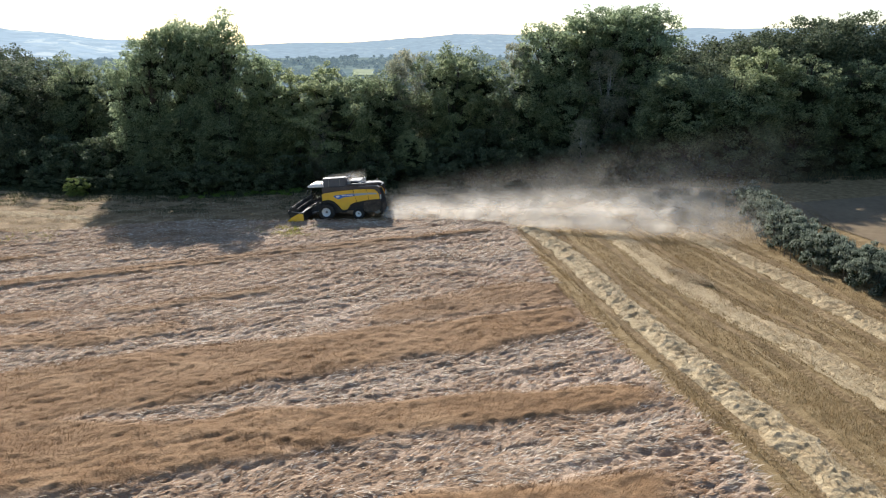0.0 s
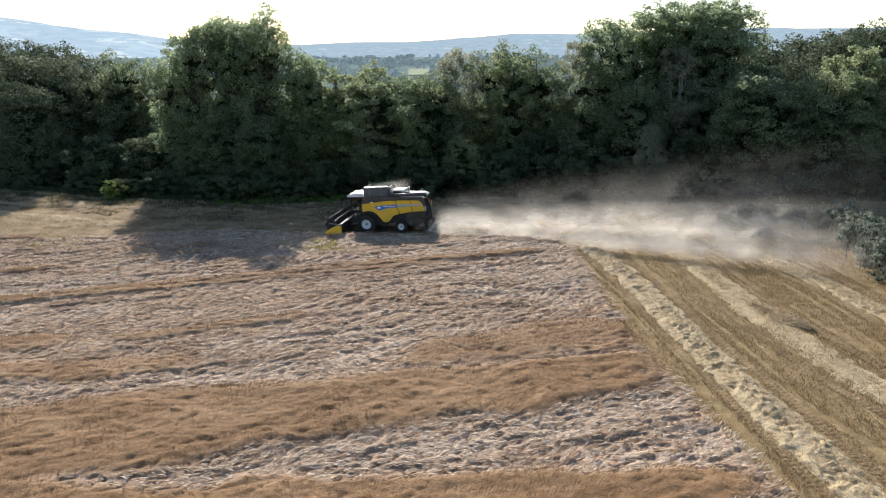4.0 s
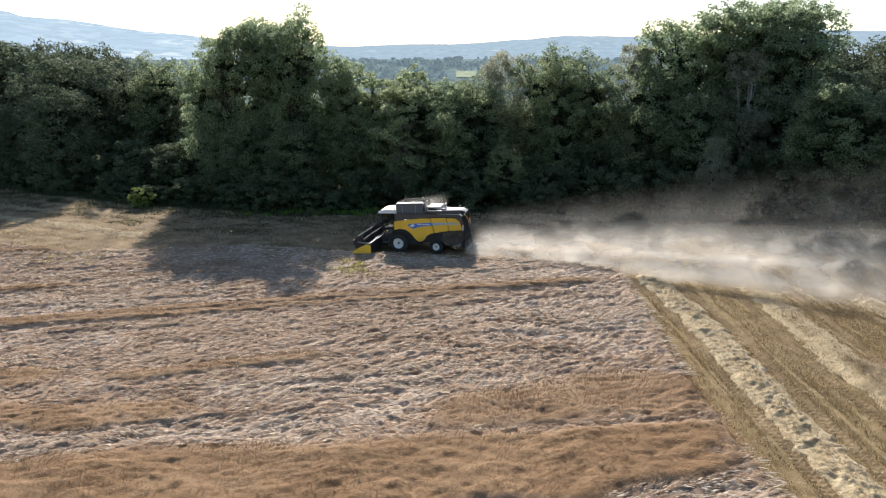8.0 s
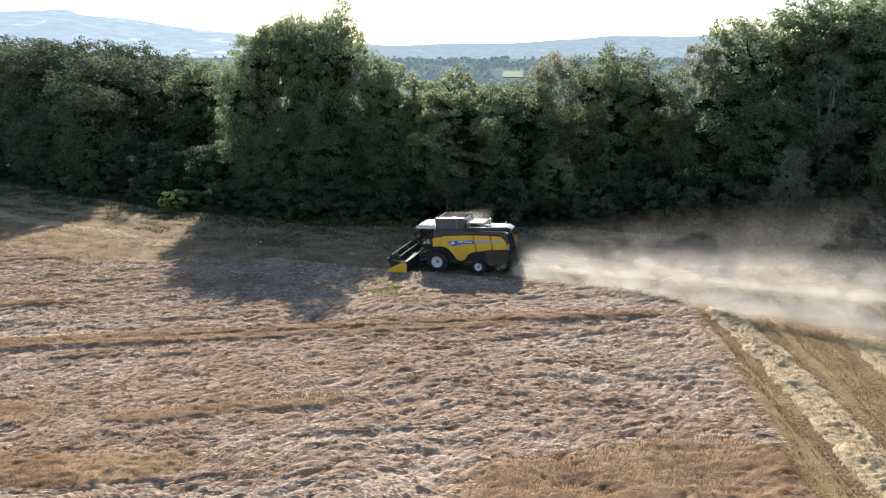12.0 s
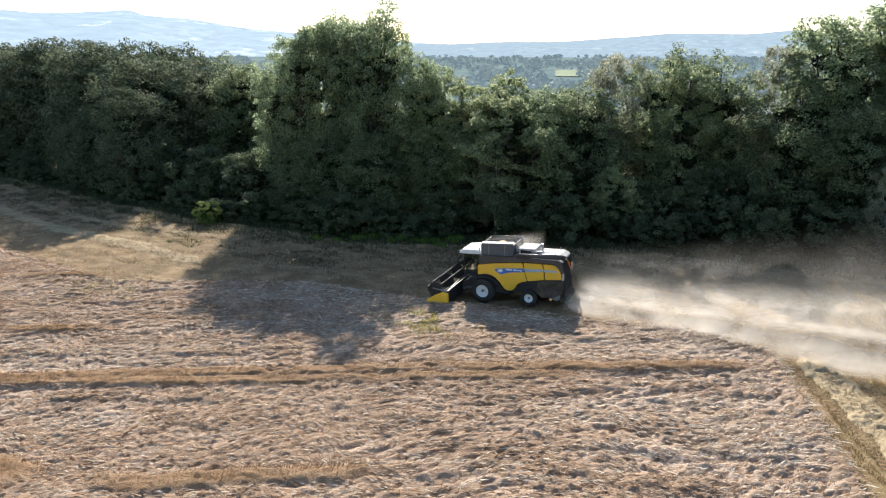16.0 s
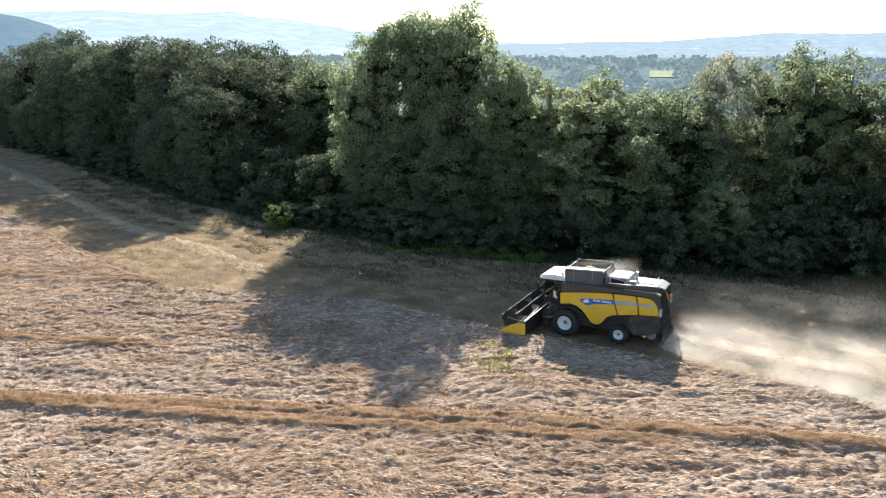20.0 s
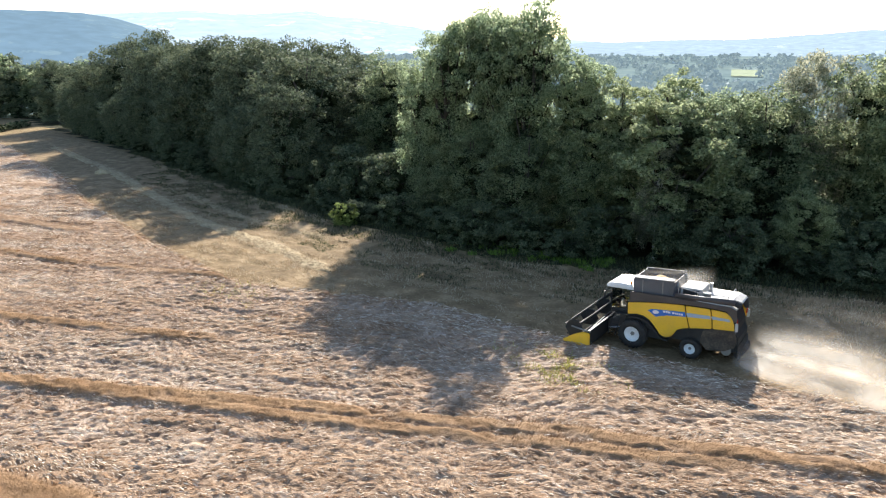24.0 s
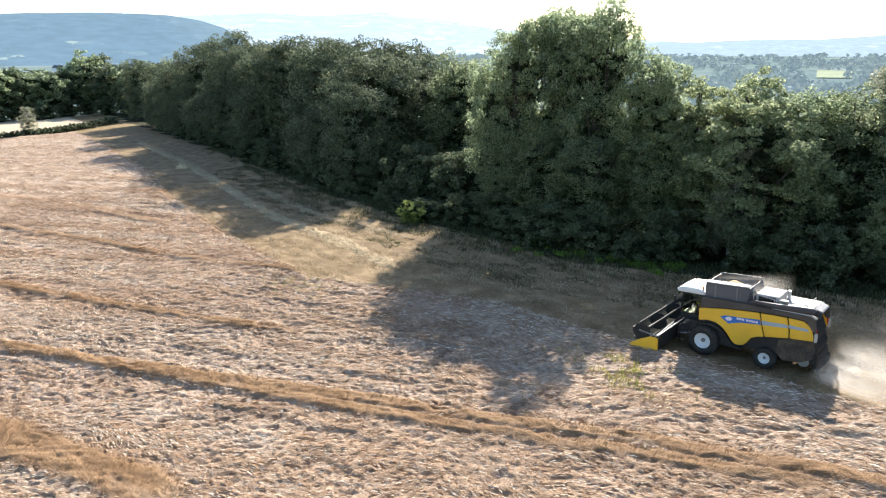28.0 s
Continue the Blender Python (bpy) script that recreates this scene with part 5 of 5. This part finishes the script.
hedge([(-224, 40), (-226, 62), (-228, 76), (-230, 88), (-238, 102), (-252, 116)], 2.4, 2.3, 9000, LEAF["shrub"], "dark field hedge at the far end of the barley", 302, 0.2, 0.26, 0.5)


# ---------------------------------------------------------------- the far side of the field and the valley
M_PALE_FIELD = material("pale_stubble_field", [(0.46, 0.36, 0.24), (0.56, 0.46, 0.32)], 0.05, 0.9, spec=0.1)
M_GREEN_FIELD = material("bright_pasture", [(0.11, 0.155, 0.065), (0.16, 0.205, 0.09)], 0.02, 0.9, spec=0.1)
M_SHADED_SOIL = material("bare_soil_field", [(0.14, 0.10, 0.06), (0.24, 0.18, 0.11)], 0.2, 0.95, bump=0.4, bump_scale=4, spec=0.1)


def field_sheet(name, corners, mat, label, lift=0.06, steps=14):
    """A sheet of another field draped over the land between four corners."""
    A, B, C, D = (np.array(c, dtype=float) for c in corners)
    u = np.linspace(0, 1, steps)
    U, V = np.meshgrid(u, u)
    XY = (A * (1 - U)[..., None] + B * U[..., None]) * (1 - V)[..., None] + (D * (1 - U)[..., None] + C * U[..., None]) * V[..., None]
    Z = land(XY[..., 0], XY[..., 1]) + lift
    i = np.arange(steps * steps).reshape(steps, steps)
    q = np.stack([i[:-1, :-1], i[:-1, 1:], i[1:, 1:], i[1:, :-1]], -1).reshape(-1, 4)
    return tagged(new(name, raw_mesh(name, np.concatenate([XY, Z[..., None]], -1).reshape(-1, 3), q, mat, True)), label, "field", kind="structure")


field_sheet("neighbour_field", [(-231, 60), (-310, 70), (-312, 118), (-240, 106)], M_PALE_FIELD, "pale stubble field beyond the far hedge", 0.12, 30)
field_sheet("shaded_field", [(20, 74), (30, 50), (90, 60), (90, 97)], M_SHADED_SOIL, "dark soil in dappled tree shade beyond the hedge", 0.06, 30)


def polar(az, r):
    a = radians(az)
    return (-math.sin(a) * r, math.cos(a) * r)


for az0, az1, r0, r1 in ((15.4, 17.5, 840, 1080), (66, 69, 900, 1150), (-11.5, -8.5, 900, 1300), (71, 75, 560, 620), (36, 38, 1300, 1500)):
    field_sheet("valley_pasture", [polar(az0, r0), polar(az1, r0), polar(az1, r1), polar(az0, r1)], M_GREEN_FIELD, "bright green pasture far off in the valley", 1.0)

# trees beyond the neighbouring field
for az, r, z in ((79.5, 318, 11.5), (77.6, 312, 12.5), (76.2, 318, 11.5), (74.6, 310, 11.0), (73.2, 318, 12.0), (71.9, 322, 17.5), (70.6, 312, 12.5), (69.2, 306, 13.0), (68.0, 300, 13.5), (66.8, 290, 13.8), (65.5, 280, 14), (82, 320, 12), (84.5, 320, 13)):
    px, py = polar(az, r)
    plant(("hedgerow", "distant", "hedgerow")[int(az * 10) % 3], px - 9.5, py + 30, z, 1.35, label="tree in the row beyond the neighbouring field")
    qx, qy = polar(az - 0.7, r + 7)
    plant("distant", qx - 9.5, qy + 30, z - 1.0, 1.5, label="tree in the row beyond the neighbouring field")
    qx, qy = polar(az + 0.4, r - 9)
    plant("shrub", qx - 9.5, qy + 30, float(land(qx - 9.5, qy + 30)) + 6, 1.7, label="bushy undergrowth of the far tree row")
plant("birch", -231.5, 84.5, 2.0, 1.0, label="small bronze-leaved tree standing in the far hedge")


def far_wood(name, spots, label):
    """Far-off tree clumps, too many to count, as one mesh of leafy lumps."""
    r = np.random.default_rng(77)
    pieces = []
    for x, y, h, w in spots:
        z = float(land(x, y))
        n = 9
        cl = np.stack([x + r.normal(0, w * 0.4, n), y + r.normal(0, w * 0.4, n), z + h * r.uniform(0.25, 0.8, n), np.full(n, w * 0.42)], -1)
        pieces.append(leaf_cloud(cl, 70, w * 0.26, int(r.integers(1, 10 ** 6)), aspect=0.7))
    return tagged(new(name, raw_mesh(name, *join(pieces), M_HAZED_TREES)), label, "woodland", kind="stuff")


spots = []
for k in range(1150):
    az, r = rng.uniform(-28, 82), 360 + 2100 * rng.random() ** 1.1
    x, y = polar(az, r)
    if (15.2 < az < 17.7 and 560 < r < 1080) or (66 < az < 69 and r > 1000) or (71 < az < 75 and r > 560) or y < wood_edge(x) + 60:
        continue
    for j in range(int(rng.integers(1, 4))):
        spots.append((x + rng.normal(0, 12), y + rng.normal(0, 12), rng.uniform(9, 17), rng.uniform(5, 9)))
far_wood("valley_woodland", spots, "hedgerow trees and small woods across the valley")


def hazed_patchwork(name, colours, haze_glow, patch, woods):
    """Far country, its haze put into glowing colour: cells of fields in dark, middle and pale tones with ragged woods
    over them.
    """
    m = bpy.data.materials.new(name)
    m.use_nodes = True
    nt, L = m.node_tree, m.node_tree.links
    bs = nt.nodes["Principled BSDF"]
    tc = nt.nodes.new("ShaderNodeTexCoord")
    warp, vo, tex = nt.nodes.new("ShaderNodeTexNoise"), nt.nodes.new("ShaderNodeTexVoronoi"), nt.nodes.new("ShaderNodeTexNoise")
    warp.inputs["Scale"].default_value, warp.inputs["Detail"].default_value = patch * 1.5, 3.0
    add = nt.nodes.new("ShaderNodeVectorMath")
    add.operation = "MULTIPLY_ADD"
    add.inputs[1].default_value = (0.5 / patch, 0.5 / patch, 0.5 / patch)
    L.new(tc.outputs["Object"], warp.inputs["Vector"])
    L.new(warp.outputs["Color"], add.inputs[0])
    L.new(tc.outputs["Object"], add.inputs[2])
    vo.inputs["Scale"].default_value = patch
    L.new(add.outputs[0], vo.inputs["Vector"])
    fields, wood = nt.nodes.new("ShaderNodeValToRGB"), nt.nodes.new("ShaderNodeValToRGB")
    sep = nt.nodes.new("ShaderNodeSeparateColor")
    L.new(vo.outputs["Color"], sep.inputs["Color"])
    L.new(sep.outputs[0], fields.inputs["Fac"])
    fields.color_ramp.interpolation = "CONSTANT"
    e = fields.color_ramp.elements
    e[0].color, e[1].position, e[1].color = (*colours[0], 1), 0.35, (*colours[1], 1)
    e.new(0.72).color = (*colours[2], 1)
    tex.inputs["Scale"].default_value, tex.inputs["Detail"].default_value = patch * 3.0, 3.5
    tex.inputs["Roughness"].default_value = 0.65
    L.new(tc.outputs["Object"], tex.inputs["Vector"])
    w = wood.color_ramp.elements
    w[0].position, w[0].color = max(0.0, 0.62 - 0.28 * woods * 1.2), (0, 0, 0, 1)
    w[1].position, w[1].color = w[0].position + 0.05, (1, 1, 1, 1)
    L.new(tex.outputs["Fac"], wood.inputs["Fac"])
    leafy = nt.nodes.new("ShaderNodeTexNoise")
    leafy.inputs["Scale"].default_value, leafy.inputs["Detail"].default_value = 0.03 if patch > 0.0055 else 0.012, 6.0
    L.new(tc.outputs["Object"], leafy.inputs["Vector"])
    tone = nt.nodes.new("ShaderNodeValToRGB")
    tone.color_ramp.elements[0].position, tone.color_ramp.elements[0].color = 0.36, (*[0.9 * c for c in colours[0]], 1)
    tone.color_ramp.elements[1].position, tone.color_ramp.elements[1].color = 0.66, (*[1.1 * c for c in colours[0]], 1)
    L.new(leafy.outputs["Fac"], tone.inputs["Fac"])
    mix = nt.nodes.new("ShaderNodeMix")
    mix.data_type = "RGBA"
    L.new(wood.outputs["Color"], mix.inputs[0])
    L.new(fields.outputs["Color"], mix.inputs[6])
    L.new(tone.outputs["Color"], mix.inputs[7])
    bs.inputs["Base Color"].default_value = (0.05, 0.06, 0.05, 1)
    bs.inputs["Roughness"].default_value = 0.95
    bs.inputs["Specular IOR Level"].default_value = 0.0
    # emission imitates the haze; the slopes themselves give off no light
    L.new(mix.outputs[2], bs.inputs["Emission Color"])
    bs.inputs["Emission Strength"].default_value = haze_glow
    return m


def hill(name, az0, az1, r0, r1, crest, colours, haze_glow, label, seed, patch=0.004, woods=0.5):
    """A far ridge as real ground: crest is pairs of azimuth and height at the top; far beyond the valley."""
    az, rr = np.linspace(az0, az1, 130), np.linspace(0, 1, 26)
    A, T = np.meshgrid(az, rr)
    ca, ch = np.array(crest).T
    H = np.interp(A, ca, ch)
    r = r0 + (r1 - r0) * T
    X, Y = -np.sin(np.radians(A)) * r, np.cos(np.radians(A)) * r
    shape = np.sin(np.clip(T * 1.25, 0, 1) * math.pi / 2) ** 1.2
    Z = -40 + (H + 40) * shape * (0.93 + 0.14 * fbm(X / 260, Y / 260, seed, 4)) - 60 * np.clip(T - 0.82, 0, 1) / 0.18 * (H > -30)
    i = np.arange(A.size).reshape(A.shape)
    q = np.stack([i[:-1, :-1], i[1:, :-1], i[1:, 1:], i[:-1, 1:]], -1).reshape(-1, 4)
    mat = hazed_patchwork(name + "_fields", colours, haze_glow, patch, woods)
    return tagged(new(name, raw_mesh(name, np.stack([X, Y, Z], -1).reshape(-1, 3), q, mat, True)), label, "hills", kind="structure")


# hill tones with the bluish haze of distance painted in
HAZE_BLUE = [(0.105, 0.175, 0.255), (0.14, 0.215, 0.28), (0.25, 0.33, 0.345)]
HAZE_PALE = [(0.355, 0.45, 0.55), (0.415, 0.51, 0.59), (0.53, 0.605, 0.645)]
HAZE_MID = [(0.28, 0.36, 0.44), (0.32, 0.40, 0.47), (0.40, 0.47, 0.51)]
hill("backdrop_near_hill", 58, 112, 1300, 2500, [(58, -30), (60, 30), (61.6, 74), (63.2, 92), (65.2, 105), (70.5, 108), (74.7, 106), (80, 98), (95, 90), (112, 60)], HAZE_BLUE, 0.75, "wooded hill across the valley, painted blue-green with haze", 401, 0.006, 0.78)
hill("backdrop_far_hills", 24, 75, 2600, 4600, [(24, 30), (30, 58), (35.9, 76), (38.2, 106), (41, 116), (43.9, 147), (46, 165), (48.7, 180), (49.4, 196), (53.5, 190), (58, 196), (61.4, 186), (66, 175), (75, 140)], HAZE_PALE, 0.8, "pale hazy range of hills with fields", 402, 0.005, 0.55)
hill("backdrop_ridge", -40, 34, 2500, 3800, [(-40, 95), (-24, 98), (-11.5, 94), (-8.8, 101), (-4, 80), (0, 80), (0.6, 92), (3.3, 79), (7.3, 81), (9, 85), (12, 66), (17.9, 50), (22, 50), (25.5, 38), (28, 40), (31, 20), (34, -30)], HAZE_MID, 0.8, "low ridge on the horizon, painted blue with haze", 403, 0.006, 0.7)


# ---------------------------------------------------------------- drifting dust
def dust_material(name, tint, scale):
    """Sunlit dust, more or less see-through: its thickness comes from the veil attribute and wispy noise."""
    m = bpy.data.materials.new(name)
    m.use_nodes = True
    nt, L = m.node_tree, m.node_tree.links
    nt.nodes.remove(nt.nodes["Principled BSDF"])
    tc, no, ramp = nt.nodes.new("ShaderNodeTexCoord"), nt.nodes.new("ShaderNodeTexNoise"), nt.nodes.new("ShaderNodeValToRGB")
    no.inputs["Scale"].default_value, no.inputs["Detail"].default_value, no.inputs["Distortion"].default_value = scale, 3.5, 0.3
    L.new(tc.outputs["Object"], no.inputs["Vector"])
    L.new(no.outputs["Fac"], ramp.inputs["Fac"])
    ramp.color_ramp.elements[0].position, ramp.color_ramp.elements[0].color = 0.26, (0.2, 0.2, 0.2, 1)
    ramp.color_ramp.elements[1].position = 0.74
    at, mul = nt.nodes.new("ShaderNodeAttribute"), nt.nodes.new("ShaderNodeMath")
    at.attribute_name = "veil"
    mul.operation = "MULTIPLY"
    mul.use_clamp = True
    L.new(at.outputs["Fac"], mul.inputs[0])
    L.new(ramp.outputs["Color"], mul.inputs[1])
    clear, lit, sheer = (nt.nodes.new("ShaderNodeBsdf" + k) for k in ("Transparent", "Diffuse", "Translucent"))
    body, mix = nt.nodes.new("ShaderNodeMixShader"), nt.nodes.new("ShaderNodeMixShader")
    lit.inputs["Color"].default_value = sheer.inputs["Color"].default_value = (*tint, 1)
    body.inputs["Fac"].default_value = 0.55
    L.new(lit.outputs[0], body.inputs[1])
    L.new(sheer.outputs[0], body.inputs[2])
    L.new(mul.outputs[0], mix.inputs["Fac"])
    L.new(clear.outputs[0], mix.inputs[1])
    L.new(body.outputs[0], mix.inputs[2])
    L.new(mix.outputs[0], nt.nodes["Material Output"].inputs["Surface"])
    return m


def dust_bank(line, widths, heights, thick, seed, label, mat, lift=0.05):
    """A billowing bank of dust along a line, its skin thinning out to nothing at the crest, the foot and the ends."""
    P = np.array(line, dtype=float)
    s = np.concatenate([[0], np.cumsum(np.hypot(*np.diff(P, axis=0).T))])
    t = np.linspace(0, s[-1], 130)
    u = t / s[-1]
    px, py = np.interp(t, s, P[:, 0]), np.interp(t, s, P[:, 1])
    tx, ty = np.gradient(px), np.gradient(py)
    ln = np.hypot(tx, ty)
    c = np.linspace(-1, 1, 33)
    w, h = np.interp(u, (0, 1), widths), np.interp(u, (0, 1), heights)
    T = np.repeat(t[:, None], 33, 1)
    billow = 0.65 + 0.7 * fbm(T / (0.9 + 0.5 * h[:, None]), c[None] * 1.6 + 0 * T, seed, 3)
    off = c[None] * w[:, None] * (0.8 + 0.4 * fbm(T / 2.5, c[None] + 0 * T, seed + 7, 2))
    X, Y = px[:, None] - (ty / ln)[:, None] * off, py[:, None] + (tx / ln)[:, None] * off
    arch = np.clip(1 - np.abs(c) ** 2.0, 0, 1)[None]
    rise = arch ** 0.8 * billow
    Z = land(X, Y) + lift + h[:, None] * rise
    low = np.clip(rise / 0.30, 0, 1)
    high = np.clip((0.78 - rise) / 0.55, 0, 1)
    fade = low * low * (3 - 2 * low) * high ** 1.6
    veil = thick * fade * np.clip(u / 0.04, 0, 1)[:, None] ** 0.7 * np.clip((1 - u) / 0.4, 0, 1)[:, None]
    i = np.arange(X.size).reshape(X.shape)
    q = np.stack([i[:-1, :-1], i[1:, :-1], i[1:, 1:], i[:-1, 1:]], -1).reshape(-1, 4)
    me = raw_mesh("dust_cloud", np.stack([X, Y, Z], -1).reshape(-1, 3), q, mat, True)
    me.attributes.new("veil", "FLOAT", "POINT").data.foreach_set("value", veil.ravel().astype(np.float32))
    return tagged(new("dust_cloud", me), label, "dust", kind="stuff")


M_DUST = dust_material("drifting_dust", (0.87, 0.81, 0.72), 0.45)
M_THIN_DUST = dust_material("thin_brown_dust", (0.60, 0.57, 0.53), 0.16)
dust_bank([(-19.6, 68.5), (-8, 67.2), (4, 65.4), (20, 63)], (0.9, 4.5), (1.6, 4.2), 1.1, 561, "pale dust trailing low behind the combine harvester", M_DUST)
dust_bank([(-19.2, 68.6), (-8, 68.2), (4, 67.2), (21, 66)], (1.6, 6.0), (3.2, 5.8), 0.7, 571, "soft upper fringe of the dust trail", M_DUST)
dust_bank([(-19, 71.5), (-4, 72.5), (8, 72.5), (25, 72)], (2.5, 5.5), (4.0, 13.0), 0.19, 581, "thin dust drifting up before the dark wood", M_THIN_DUST)
dust_bank([(-26.0, 68.7), (-24.0, 68.9), (-21.5, 69.4)], (0.6, 1.0), (1.0, 1.9), 0.6, 591, "grain dust blowing off the top of the tank", M_DUST, 3.7)


# ---------------------------------------------------------------- far houses and a heap of straw
M_RENDER = material("white_house_render", [(0.66, 0.65, 0.62), (0.78, 0.77, 0.74)], 0.3, 0.8)
M_SLATE = material("slate_roof", [(0.10, 0.10, 0.11), (0.17, 0.17, 0.18)], 0.6, 0.7)
for az, r, w, turn in ((70.6, 930, 13, 20), (68.9, 990, 16, 70), (67.6, 1060, 12, 40), (66.2, 1010, 18, 10), (64.9, 1090, 13, 80), (64.0, 980, 22, 55), (72.3, 1040, 12, 30), (49.0, 1500, 16, 30), (30.5, 1450, 18, 60), (21.5, 1500, 16, 15)):
    x, y = polar(az, r)
    house = tagged(new("house", None), "far white farmhouse with a slate roof in the valley", "house", "houses in the valley")
    house.matrix_basis = pose(x, y, float(land(x, y)), 0, 0, turn)
    part("wall", box(w, 8, 7, 0, 0, 3.5), M_RENDER, house)
    bm = bmesh.new()
    a = [bm.verts.new(p) for p in ((-w / 2 - 0.4, -4.4, 7), (w / 2 + 0.4, -4.4, 7), (w / 2 + 0.4, 4.4, 7), (-w / 2 - 0.4, 4.4, 7), (-w / 2 - 0.4, 0, 10.5), (w / 2 + 0.4, 0, 10.5))]
    for f in ((0, 1, 5, 4), (2, 3, 4, 5), (0, 4, 3), (1, 2, 5), (3, 2, 1, 0)):
        bm.faces.new([a[k] for k in f])
    roof_part = part("roof", bm, M_SLATE, house)
    part("chimney", box(0.9, 0.9, 2.2, w / 2 - 1.2, 0, 10.8), M_RENDER, roof_part)

heap_bm = bmesh.new()
bmesh.ops.create_icosphere(heap_bm, subdivisions=4, radius=1.0)
for v in heap_bm.verts:
    n = noise.noise(v.co * 2.2) * 0.25 + noise.noise(v.co * 6) * 0.1
    v.co = Vector((v.co.x * (1.6 + n), v.co.y * (1.1 + n), max(v.co.z, -0.1) * (0.7 + n)))
heap_me = bpy.data.meshes.new("straw_heap")
heap_bm.to_mesh(heap_me)
heap_bm.free()
heap_me.materials.append(M_STRAW)
pile = tagged(new("straw_heap", heap_me), "pale heap of straw dumped on the headland", "straw heap")
pile.location = (-128.4, 82.4, float(land(-128.4, 82.4)) + 0.1)
